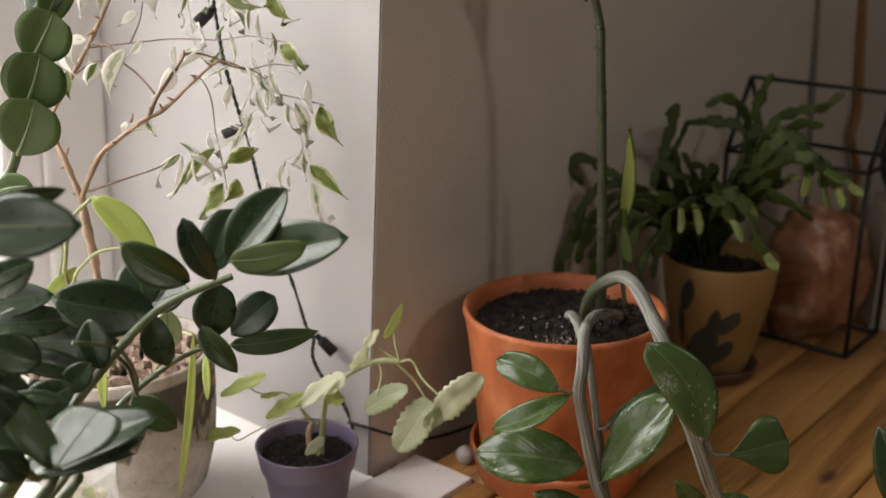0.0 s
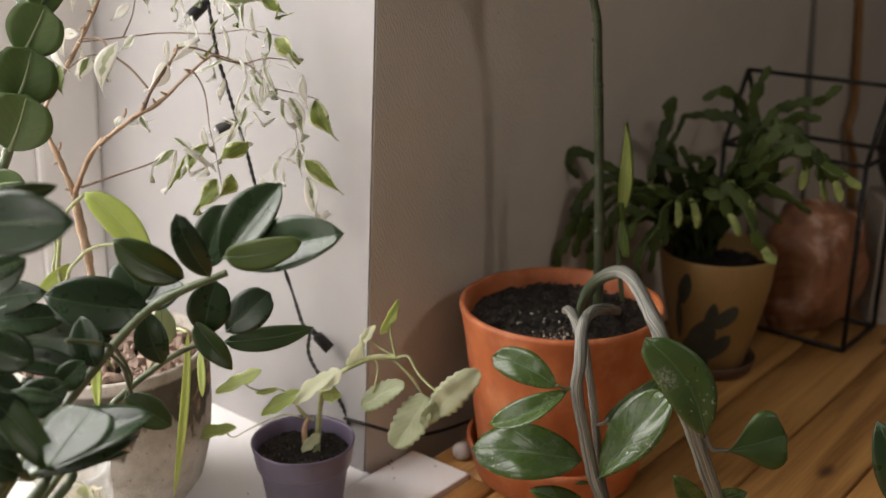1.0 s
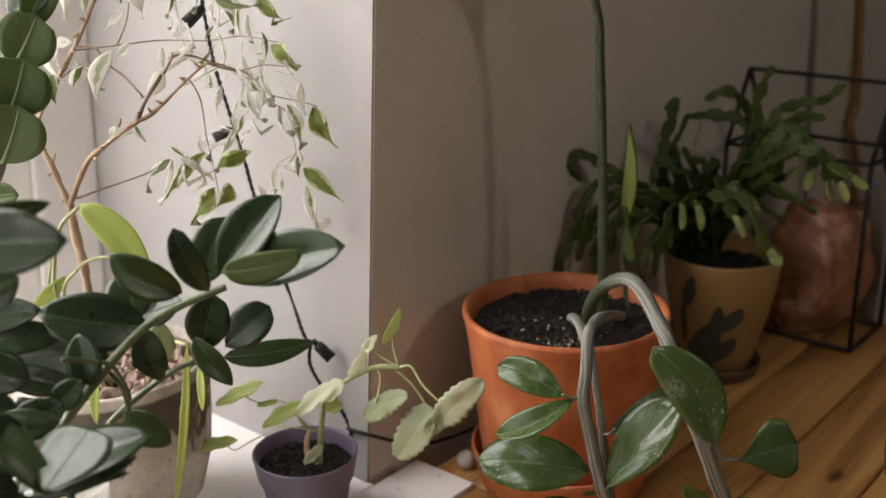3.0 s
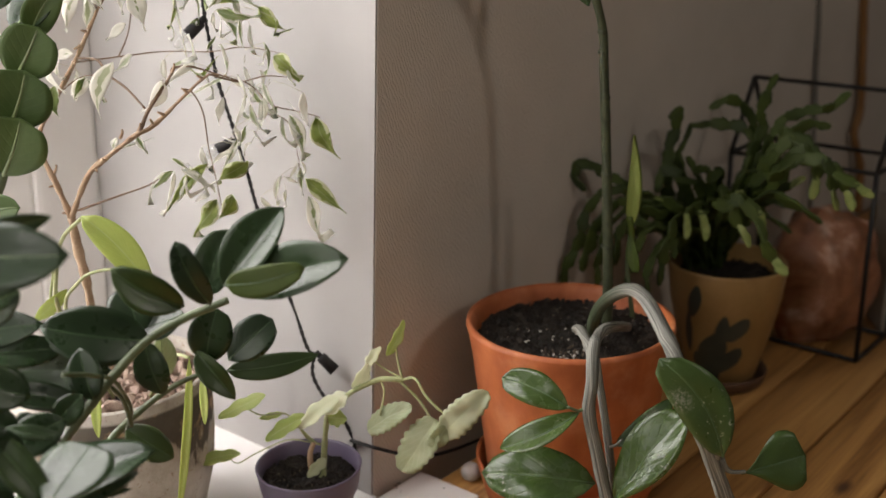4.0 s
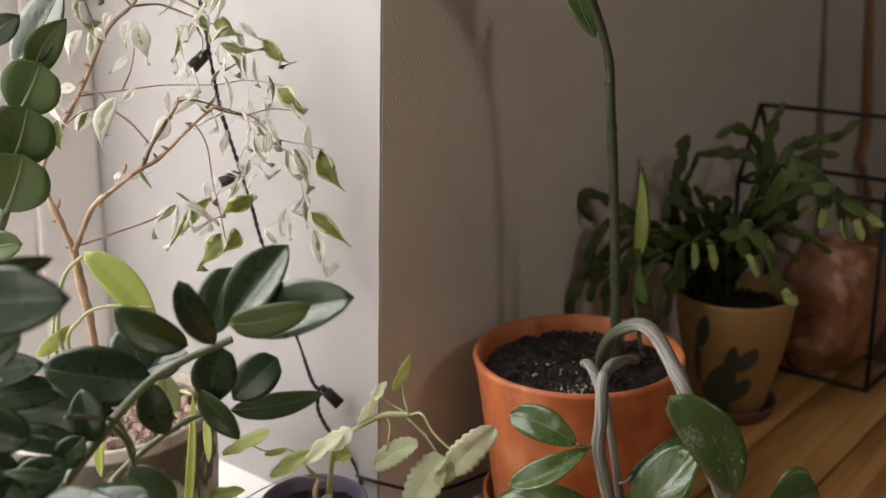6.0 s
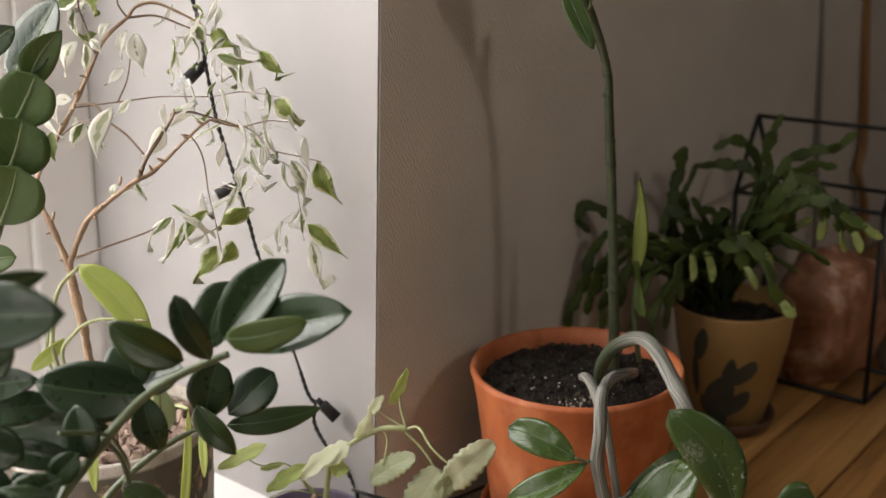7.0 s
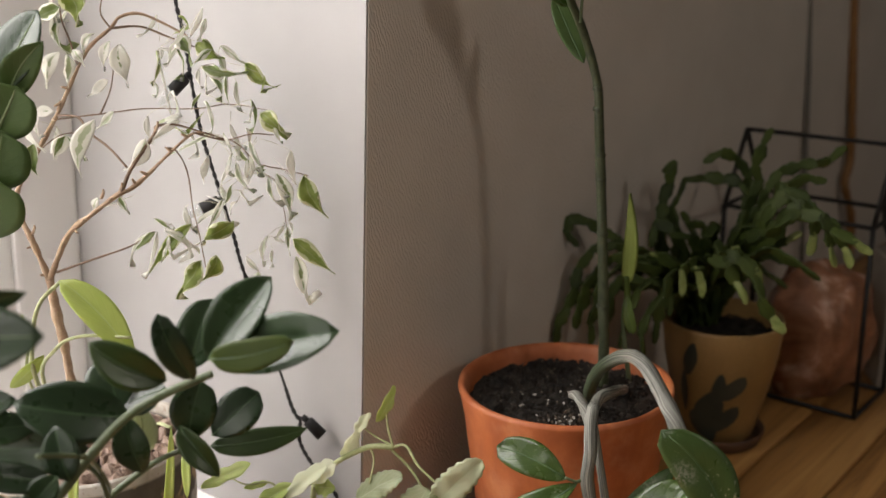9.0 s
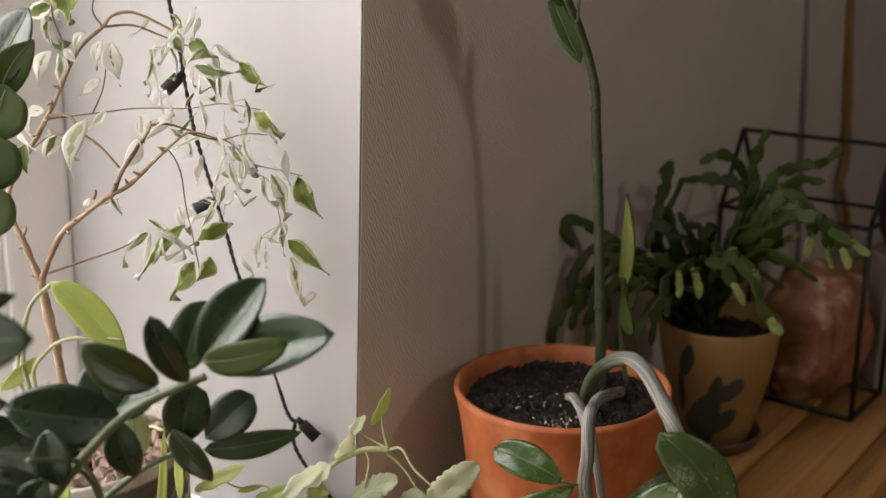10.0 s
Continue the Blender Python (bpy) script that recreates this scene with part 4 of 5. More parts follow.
dz.stem([(0.0282, -0.1800, -0.0942), (0.0343, -0.1880, -0.0909)], 0.0016, 0.0014, M_GSTEM, name="petiole")
dz.stem([(0.1141, -0.2190, -0.0298), (0.1186, -0.2180, -0.0395), (0.1248, -0.2160, -0.0441), (0.1353, -0.2140, -0.0448)], 0.003, 0.0014, M_GSTEM, name="petiole")
dz.stem([(0.1100, -0.2220, -0.0299), (0.1092, -0.2350, -0.0163), (0.1101, -0.2450, -0.0140)], 0.0024, 0.0014, M_GSTEM, name="petiole")
dz.leaf((-0.0046, -0.1780, -0.0091), (-0.0603, -0.1520, 0.0058), 0.0293, M_ZZ_DUST, 0, fold=0.3, shape=0.54, point=0.6, tilt=0.6, droop=0.16, wavy=0.08, bend=0.04, twist=0)
dz.leaf((0.0041, -0.1780, -0.0130), (-0.0616, -0.1820, -0.0456), 0.0246, M_ZZ_DUST, 10, fold=0.55, tilt=0.4, shape=0.55, bend=-0.08, twist=0, point=0.9)
dz.leaf((0.0191, -0.1820, -0.0770), (-0.0771, -0.1650, -0.0781), 0.0503, M_ZZ_DUST, 0, fold=0.25, tilt=0.5, droop=0.16, wavy=0.08, point=0.75, shape=0.52, bend=0.0, twist=0)
dz.leaf((0.0348, -0.1880, -0.0901), (0.0917, -0.1800, -0.0090), 0.0454, M_ZZ_DUST, 0, fold=0.32, shape=0.58, tilt=0.5, droop=0.14, wavy=0.08, point=0.8, bend=0.0, twist=0)
dz.leaf((0.0362, -0.1680, -0.0493), (0.0863, -0.1350, -0.0201), 0.0209, M_ZZ_OLD, -8, fold=0.3, tilt=0.2, bend=0.08)
dz.leaf((0.1102, -0.2450, -0.0150), (0.0593, -0.2360, 0.0623), 0.0407, M_ZZ_OLD, 0, fold=0.12, point=0.62, shape=0.5, tilt=0.1, wavy=0.05, bend=0.1, twist=0, droop=0.05)
dz.leaf((0.1327, -0.2140, -0.0469), (0.1851, -0.2000, -0.0363), 0.0499, M_ZZ_PLAIN, 0, fold=0.12, shape=0.7, point=0.36, tilt=-0.35, soft=0.8, bend=0.0, twist=0, wavy=0.05, droop=0.0)
dz.leaf((0.0304, -0.1820, -0.1268), (-0.0258, -0.2000, -0.0972), 0.0230, M_ZZ_DUST, 13)
dz.leaf((0.1256, -0.2050, -0.1083), (0.0928, -0.2150, -0.0694), 0.0195, M_ZZ_DUST, 0)
dz.leaf((0.1230, -0.2050, -0.1056), (0.1581, -0.2000, -0.0920), 0.0161, M_ZZ_DUST, 11)
dz.leaf((0.3081, -0.2000, -0.1175), (0.2605, -0.1900, -0.0260), 0.0412, M_ZZ, 10)
dz.stem([(0.1315, -0.2050, -0.1053), (0.2216, -0.2000, -0.1379), (0.3081, -0.2000, -0.1175)], 0.003, 0.002, M_GSTEM)
dz.leaf((0.0263, -0.1820, -0.0987), (0.0134, -0.1860, -0.0979), 0.0038, M_ZZ_LIME, 0)
dz.stem([(0.043, 0.026, -0.02), (0.0417, 0.0201, 0.0355), (0.0366, 0.0201, 0.1473), (0.0307, 0.0131, 0.2385), (0.0275, 0.0082, 0.2796), (0.0137, -0.0016, 0.3249), (-0.0015, -0.0223, 0.3594), (-0.0149, -0.0536, 0.4096)], 0.0056, 0.0032, M_USTEM, label="upright green stem with dark joints", seg=12, knob=0.1)
for at, r in (((0.0396, 0.0201, 0.0669), 0.0060), ((0.0369, 0.0201, 0.1392), 0.0055), ((0.0339, 0.0171, 0.1919), 0.0051), ((0.0326, 0.0151, 0.2148), 0.0050), ((0.0290, 0.0117, 0.2564), 0.0047), ((0.0277, 0.0082, 0.2756), 0.0046)):
    c = Vector(at)
    dz.stem([c - Vector((0.0004, 0, 0.0016)), c + Vector((0.0, 0, 0.0)), c + Vector((0.0004, 0, 0.0016))], r, r * 1.02, M_NODE, name="stem_node", n=2, seg=12)
dz.stem([(0.0097, -0.0114, 0.3352), (0.0101, -0.0153, 0.3496), (0.0112, -0.0192, 0.3684)], 0.0016, 0.0012, M_ZSTEM, name="petiole")
dz.leaf((0.0147, 0.0033, 0.2990), (-0.0110, 0.0315, 0.3545), 0.0215, M_ZZ_MID, 26, fold=0.2, point=0.7, tilt=0.0, twist=0)
dz.leaf((0.0027, -0.0124, 0.3483), (-0.0427, -0.0047, 0.3995), 0.0344, M_ZZ_DUST, 30, twist=0)
dz.leaf((0.0115, -0.0163, 0.3636), (0.0313, -0.0385, 0.4135), 0.0344, M_ZZ_DUST, 11)
dz.leaf((-0.0114, -0.0408, 0.3829), (-0.0507, -0.0295, 0.4275), 0.0344, M_ZZ_DUST, 22)
dz.leaf((-0.0172, -0.0555, 0.4096), (-0.0246, -0.0494, 0.4693), 0.0344, M_ZZ_DUST, 22)
dz.rib = None
dz.stem([(0.0684, 0.0300, 0.0377), (0.0645, 0.0300, 0.0721), (0.0615, 0.0300, 0.0947)], 0.0030, 0.0036, M_ZZ_LIME, name="sheath_stalk")
dz.leaf((0.0619, 0.0300, 0.0835), (0.0611, 0.0250, 0.1757), 0.0138, M_SHOOT, 8, fold=0.15, droop=0.02, thick=0.005, name="young_shoot", shape=0.36, point=1.3)
dz.leaf((0.0635, 0.0280, 0.0785), (0.0699, 0.0200, 0.0392), 0.0126, M_ZZ_LIME, 8, fold=0.3, shape=0.6, point=0.6)
dz.stem([(0.070, 0.035, -0.02), (0.0616, 0.0330, 0.0423), (0.0631, 0.0300, 0.0806)], 0.0026, 0.0022, M_ZSTEM, name="petiole")

# ---------------------------------------------------------------- variegated ficus
fic = Plant("ficus_tree", (-0.43, -0.08, -0.04), "variegated ficus with thin brown branches and drooping cream-edged leaves")
BK = dict(knob=0.45, seg=8, n=7)
fic.stem([(-0.425, -0.085, -0.04), (-0.4397, -0.0800, 0.0215), (-0.4440, -0.0780, 0.0638), (-0.4485, -0.0760, 0.0896), (-0.4517, -0.0750, 0.1231)], 0.0046, 0.0038, M_BARK, name="trunk", **BK)
fic.stem([(-0.4518, -0.0750, 0.1221), (-0.4628, -0.0750, 0.1564), (-0.4733, -0.0700, 0.1777), (-0.4784, -0.0600, 0.1953), (-0.4702, -0.0500, 0.2156), (-0.4423, -0.0400, 0.2633), (-0.4257, -0.0400, 0.2935), (-0.4112, -0.0350, 0.3183),
          (-0.3927, -0.0300, 0.3343), (-0.3835, -0.0300, 0.3437), (-0.3678, -0.0250, 0.3461), (-0.3457, -0.0200, 0.3356), (-0.3292, -0.0200, 0.3264)], 0.0030, 0.0008, M_BARK, name="branch", **BK)
fic.stem([(-0.4518, -0.0750, 0.1221), (-0.4294, -0.0800, 0.1630), (-0.4077, -0.0830, 0.1813), (-0.3798, -0.0880, 0.2012), (-0.3684, -0.0850, 0.2063), (-0.3546, -0.0800, 0.2173), (-0.3405, -0.0750, 0.2308), (-0.3189, -0.0700, 0.2490), (-0.3082, -0.0650, 0.2504)], 0.0030, 0.0008, M_BARK, name="branch", **BK)
TW = dict(knob=0.2, seg=6, n=5)
fic.stem([(-0.3758, -0.0880, 0.2037), (-0.3685, -0.0800, 0.2222), (-0.3501, -0.0700, 0.2490), (-0.3471, -0.0700, 0.2562), (-0.3341, -0.0650, 0.2572), (-0.3190, -0.0600, 0.2520), (-0.2943, -0.0550, 0.2428)], 0.00204, 0.00063, M_TWIG, name="twig", **TW)
fic.stem([(-0.3164, -0.0700, 0.2514), (-0.3003, -0.0600, 0.2442), (-0.2908, -0.0500, 0.2414), (-0.2721, -0.0450, 0.2453), (-0.2536, -0.0400, 0.2434)], 0.00095, 0.00042, M_TWIG, name="twig", **TW)
fic.stem([(-0.3398, -0.0750, 0.2394), (-0.3320, -0.0700, 0.2355), (-0.3238, -0.0700, 0.2176), (-0.3219, -0.0680, 0.1851), (-0.3191, -0.0660, 0.1645), (-0.3156, -0.0640, 0.1307)], 0.00075, 0.00049, M_TWIG, name="twig", **TW)
fic.stem([(-0.2908, -0.0500, 0.2414), (-0.2826, -0.0450, 0.2345), (-0.2698, -0.0400, 0.2186), (-0.2464, -0.0350, 0.2115), (-0.2276, -0.0300, 0.2053)], 0.00068, 0.00042, M_TWIG, name="twig", **TW)
fic.stem([(-0.4441, -0.0400, 0.2609), (-0.4214, -0.0500, 0.2610), (-0.4091, -0.0600, 0.2497), (-0.3896, -0.0700, 0.2385), (-0.3718, -0.0800, 0.2231)], 0.00122, 0.00098, M_TWIG, name="twig", **TW)
fic.stem([(-0.4445, -0.0400, 0.2574), (-0.3952, -0.0400, 0.2632), (-0.3668, -0.0350, 0.2658), (-0.3237, -0.0300, 0.2649), (-0.2950, -0.0250, 0.2680), (-0.2616, -0.0200, 0.2617)], 0.00080, 0.00030, M_TWIG, name="twig", **TW)
fic.stem([(-0.4052, -0.0400, 0.2618), (-0.3943, -0.0400, 0.2827), (-0.3903, -0.0350, 0.3062)], 0.00082, 0.00042, M_TWIG, name="twig", **TW)
fic.stem([(-0.4437, -0.0770, 0.1295), (-0.4079, -0.0800, 0.1428), (-0.3740, -0.0820, 0.1552), (-0.3528, -0.0840, 0.1683)], 0.00129, 0.00049, M_TWIG, name="twig", **TW)
fic.stem([(-0.3927, -0.0300, 0.3343), (-0.3688, -0.0250, 0.3352), (-0.3465, -0.0200, 0.3260), (-0.3249, -0.0200, 0.3177), (-0.3093, -0.0150, 0.3123)], 0.00122, 0.00049, M_TWIG, name="twig", **TW)
fic.stem([(-0.4206, -0.0400, 0.3045), (-0.4256, -0.0400, 0.3260), (-0.4308, -0.0400, 0.3448), (-0.4301, -0.0400, 0.3726)], 0.00088, 0.00063, M_TWIG, name="twig", **TW)
fic.stem([(-0.3927, -0.0300, 0.3343), (-0.4001, -0.0300, 0.3486), (-0.3929, -0.0300, 0.3719)], 0.00088, 0.00063, M_TWIG, name="twig", **TW)
fic.stem([(-0.4712, -0.0500, 0.2156), (-0.4595, -0.0500, 0.2306), (-0.4379, -0.0500, 0.2454), (-0.4123, -0.0580, 0.2493)], 0.00068, 0.00056, M_TWIG, name="twig", **TW)
fic.stem([(-0.2802, -0.0400, 0.2110), (-0.2568, -0.0350, 0.2024), (-0.2497, -0.0300, 0.1652), (-0.2495, -0.0300, 0.1390)], 0.00048, 0.00028, M_TWIG, name="twig", **TW)
fic.stem([(-0.3243, -0.0670, 0.1698), (-0.3313, -0.0670, 0.1622), (-0.3406, -0.0670, 0.1571)], 0.00041, 0.00028, M_TWIG, name="twig", **TW)
for px in ((-0.3782, -0.0850, 0.2039), (-0.3947, -0.0850, 0.1980), (-0.4207, -0.0800, 0.1705), (-0.4619, -0.0750, 0.1640), (-0.4433, -0.0780, 0.0612), (-0.3483, -0.0700, 0.2528), (-0.4421, -0.0400, 0.2658)):
    fic.stem([px, Vector(px) + Vector((0.003, -0.002, 0.005)), Vector(px) + Vector((0.0035, -0.003, 0.008))], 0.0016, 0.0009, M_BARK, name="bud", seg=6, n=3)


rnd = random.Random(31)
for a, b, k in (((-0.4518, -0.0750, 0.1221), (-0.4733, -0.0700, 0.1777), 3), ((-0.4294, -0.0800, 0.1630), (-0.3798, -0.0880, 0.2012), 4), ((-0.3684, -0.0850, 0.2063), (-0.3189, -0.0700, 0.2490), 5), ((-0.4614, -0.0450, 0.2321), (-0.4257, -0.0400, 0.2935), 4)):
    for i in range(k):
        p = Vector(a).lerp(Vector(b), (i + rnd.uniform(0.2, 0.8)) / k)
        d = Vector((rnd.uniform(-1, 1), -0.5, rnd.uniform(-0.3, 1))).normalized()
        fic.stem([p, p + d * 0.004, p + d * 0.0065], 0.0015, 0.0007, M_BARK, name="bud", seg=6, n=2)


def fl(base, tip, px, material=M_FIC, roll=0, wavy=0.16, **k):
    chance = random.Random(fic.count + 900)
    fic.leaf(base, tip, px * 0.80, material, roll, fold=chance.uniform(0.15, 0.6), droop=chance.uniform(0.02, 0.38), shape=0.36, point=2.1, soft=1.0, thick=0.0003, rows=12, cols=6,
             wavy=wavy * 1.6, bend=chance.uniform(-0.16, 0.16), twist=chance.uniform(-70, 70), **k)


fl((-0.2316, -0.0300, 0.2053), (-0.2107, -0.0300, 0.1663), 0.0230, M_FIC_G, 20)
fl((-0.2445, -0.0300, 0.1474), (-0.2071, -0.0300, 0.1142), 0.0210, M_FIC_G, -20)
fl((-0.2422, -0.0300, 0.1310), (-0.2315, -0.0300, 0.0843), 0.0170, M_FIC, 10)
fl((-0.3202, -0.0640, 0.1368), (-0.3430, -0.0640, 0.1008), 0.0223, M_FIC_G, 20)
fl((-0.3060, -0.0600, 0.1398), (-0.3227, -0.0600, 0.1164), 0.0204, M_FIC_G, -30)
fl((-0.3250, -0.0660, 0.1705), (-0.3676, -0.0660, 0.1243), 0.0155, M_FIC_G, 20)
fl((-0.2891, -0.0600, 0.1705), (-0.3183, -0.0600, 0.1495), 0.0213, M_FIC_G, -20)
fl((-0.2545, -0.0350, 0.2084), (-0.2457, -0.0350, 0.1655), 0.0170, M_FIC, 10)
fl((-0.2692, -0.0200, 0.2597), (-0.2459, -0.0200, 0.2367), 0.0232, M_FIC_G, 20)
fl((-0.2800, -0.0200, 0.3030), (-0.2535, -0.0200, 0.2814), 0.0162, M_FIC_G, -10)
fl((-0.3161, -0.0300, 0.3015), (-0.2763, -0.0300, 0.2955), 0.0170, M_FIC, 30)
fl((-0.3223, -0.0200, 0.3196), (-0.2975, -0.0200, 0.3070), 0.0212, M_FIC_G, -20)
fl((-0.3375, -0.0200, 0.3274), (-0.3272, -0.0200, 0.3071), 0.0182, M_FIC, 10)
fl((-0.3844, -0.0350, 0.3215), (-0.3791, -0.0350, 0.2839), 0.0230, M_FIC, 15)
fl((-0.3911, -0.0400, 0.3248), (-0.3977, -0.0400, 0.2982), 0.0119, M_FIC_C, 40)
fl((-0.3954, -0.0400, 0.2914), (-0.4157, -0.0400, 0.2760), 0.0109, M_FIC_C, 15)
fl((-0.4032, -0.0400, 0.3306), (-0.4148, -0.0400, 0.3126), 0.0109, M_FIC_C, 40)
fl((-0.4330, -0.0450, 0.3161), (-0.4473, -0.0450, 0.2846), 0.0158, M_FIC_C, 15)
fl((-0.4265, -0.0450, 0.3132), (-0.4286, -0.0450, 0.2855), 0.0148, M_FIC_C, -35)
fl((-0.4211, -0.0450, 0.3179), (-0.4129, -0.0450, 0.3037), 0.0109, M_FIC_C, 15)
fl((-0.4215, -0.0450, 0.3682), (-0.4162, -0.0450, 0.3367), 0.0277, M_FIC_G, 15)
fl((-0.4289, -0.0450, 0.3535), (-0.4542, -0.0450, 0.3435), 0.0178, M_FIC, 15)
fl((-0.4031, -0.0600, 0.2608), (-0.4192, -0.0600, 0.2089), 0.0204, M_FIC_C, 5, 0.02)
fl((-0.3895, -0.0500, 0.2658), (-0.4068, -0.0500, 0.2503), 0.0098, M_FIC_C, 15)
fl((-0.3559, -0.0750, 0.2471), (-0.3777, -0.0750, 0.2191), 0.0182, M_FIC_C, -15)
fl((-0.4604, -0.0550, 0.2390), (-0.4590, -0.0550, 0.2087), 0.0176, M_FIC, 15)
fl((-0.4319, -0.0550, 0.2463), (-0.4441, -0.0550, 0.2257), 0.0176, M_FIC, -20)
fl((-0.4563, -0.0500, 0.2660), (-0.4561, -0.0500, 0.2425), 0.0118, M_FIC_C, 45)
fl((-0.4415, -0.0500, 0.2659), (-0.4649, -0.0500, 0.2601), 0.0118, M_FIC, 15)
fl((-0.3976, -0.0850, 0.1980), (-0.4027, -0.0850, 0.1853), 0.0095, M_FIC_C, 40)
fl((-0.3780, -0.0850, 0.2010), (-0.3719, -0.0850, 0.1834), 0.0114, M_FIC, 40)
fl((-0.3513, -0.0840, 0.1683), (-0.3703, -0.0840, 0.1513), 0.0085, M_FIC, 10)
fl((-0.3542, -0.0840, 0.1683), (-0.3765, -0.0840, 0.1371), 0.0066, M_FIC_C, 40)
fl((-0.3494, -0.0840, 0.1683), (-0.3628, -0.0840, 0.1260), 0.0066, M_FIC_C, -40)
# the smaller leaves along the twigs
rnd = random.Random(12)
for base, n_leaf, spread in (((-0.3296, -0.0200, 0.3211), 7, 0.030), ((-0.3027, -0.0250, 0.2998), 7, 0.034), ((-0.2942, -0.0300, 0.2614), 6, 0.034), ((-0.2981, -0.0500, 0.2404), 6, 0.030), ((-0.2711, -0.0400, 0.2385), 6, 0.032),
                             ((-0.2754, -0.0400, 0.2085), 6, 0.034), ((-0.2500, -0.0300, 0.1600), 4, 0.022), ((-0.3410, -0.0670, 0.1647), 5, 0.020), ((-0.3066, -0.0600, 0.1881), 5, 0.024), ((-0.3524, -0.0200, 0.3140), 4, 0.03),
                             ((-0.2664, -0.0300, 0.1389), 3, 0.02), ((-0.4279, -0.0400, 0.3495), 5, 0.024), ((-0.3469, -0.0350, 0.2672), 4, 0.03), ((-0.4473, -0.0500, 0.2503), 4, 0.02)):
    for _ in range(int(n_leaf * 1.15)):
        p = Vector(base) + Vector((rnd.gauss(0, spread * 0.55), rnd.gauss(0, 0.006), rnd.gauss(0, spread * 0.4)))
        ln = rnd.uniform(0.014, 0.034)
        d = Vector((rnd.uniform(-0.55, 0.75), rnd.uniform(-0.3, 0.2), rnd.uniform(-1.0, -0.35))).normalized()
        q = p.lerp(Vector(base), 0.85) + Vector((rnd.uniform(-0.003, 0.003), 0, rnd.uniform(0.001, 0.006)))
        fic.stem([p, p.lerp(q, 0.5) + Vector((0, 0, 0.0015)), q], 0.00020, 0.00026, M_STALK, name="leaf_stalk", seg=4, n=3)
        fl(p, p + d * ln, ln * rnd.uniform(0.18, 0.34), M_FIC_G if rnd.random() < 0.10 else M_FIC_C if rnd.random() < 0.75 else M_FIC, rnd.uniform(-70, 70), 0.25)

# ---------------------------------------------------------------- cutting in the purple pot
cut = Plant("pot_cutting", (-0.236, -0.10, -0.12), "young cutting with pale scalloped leaves growing in the purple pot")
cut.stem([(-0.2365, -0.10, -0.128), (-0.2291, -0.1000, -0.1237), (-0.2263, -0.1000, -0.0933), (-0.2224, -0.1000, -0.0604)], 0.0034, 0.0026, M_IVYS, knob=0.35)
cut.stem([(-0.2236, -0.1000, -0.0634), (-0.2046, -0.1000, -0.0405), (-0.1833, -0.0980, -0.0280), (-0.1686, -0.0960, -0.0239), (-0.1506, -0.0960, -0.0245)], 0.0022, 0.0028, M_IVYS)
cut.stem([(-0.1517, -0.0960, -0.0245), (-0.1396, -0.1000, -0.0212), (-0.1283, -0.1100, -0.0351), (-0.1101, -0.1180, -0.0495)], 0.0014, 0.0011, M_IVYS, name="petiole")
cut.stem([(-0.1528, -0.0960, -0.0269), (-0.1356, -0.1000, -0.0441), (-0.1212, -0.1100, -0.0643)], 0.0014, 0.0011, M_IVYS, name="petiole")
cut.stem([(-0.1718, -0.0960, -0.0251), (-0.1683, -0.1000, -0.0353), (-0.1724, -0.1050, -0.0563)], 0.0011, 0.0009, M_IVYS, name="petiole")
cut.stem([(-0.1517, -0.0960, -0.0234), (-0.1561, -0.0920, -0.0070), (-0.1571, -0.0900, 0.0081)], 0.0012, 0.0009, M_IVYS, name="petiole")
cut.stem([(-0.1517, -0.0960, -0.0234), (-0.1681, -0.0900, -0.0168), (-0.1786, -0.0900, -0.0085)], 0.0010, 0.0008, M_IVYS, name="petiole")
cut.stem([(-0.2343, -0.1000, -0.0887), (-0.2488, -0.1000, -0.0731), (-0.2605, -0.1050, -0.0562), (-0.2808, -0.1100, -0.0556), (-0.2949, -0.1100, -0.0491)], 0.0010, 0.0006, M_IVYS, name="petiole")
cut.stem([(-0.2359, -0.1000, -0.0888), (-0.2602, -0.1000, -0.0860), (-0.2884, -0.1100, -0.0949), (-0.3056, -0.1150, -0.1031), (-0.3143, -0.1150, -0.0956)], 0.0007, 0.0005, M_IVYS, name="petiole")
cut.stem([(-0.2304, -0.0980, -0.0914), (-0.2416, -0.0980, -0.0858), (-0.2538, -0.1000, -0.0644)], 0.0012, 0.0008, M_IVYS, name="petiole")
cut.stem([(-0.2377, -0.1100, -0.1124), (-0.2385, -0.1080, -0.0954), (-0.2347, -0.1060, -0.0856)], 0.0030, 0.0022, M_BARK, name="old_stub", label="dry brown stub")
LV = dict(shape=0.42, point=0.6, fold=0.2, scallop=15, notch=0.13, rows=44, cols=8, wavy=0.10, thick=0.0005, soft=0.5)
LOBED = dict(shape=0.45, point=0.8, fold=0.3, scallop=5, notch=0.24, rows=36, cols=8, wavy=0.10, thick=0.0004, soft=0.6)
cut.leaf((-0.1143, -0.1180, -0.0696), (-0.0733, -0.1250, -0.0213), 0.0293, M_IVY, 10, **LV)
cut.leaf((-0.1200, -0.1120, -0.0554), (-0.1520, -0.1200, -0.1053), 0.0339, M_IVY, 14, **LV)
cut.leaf((-0.1107, -0.1180, -0.0601), (-0.1261, -0.1220, -0.0784), 0.0188, M_IVY, -20, **LV)
cut.leaf((-0.1837, -0.1050, -0.0729), (-0.1423, -0.1100, -0.0444), 0.0239, M_IVY, -20, **LV)
cut.leaf((-0.1662, -0.0900, -0.0036), (-0.1498, -0.0900, 0.0320), 0.0108, M_IVY_LIME, 15, **LOBED)
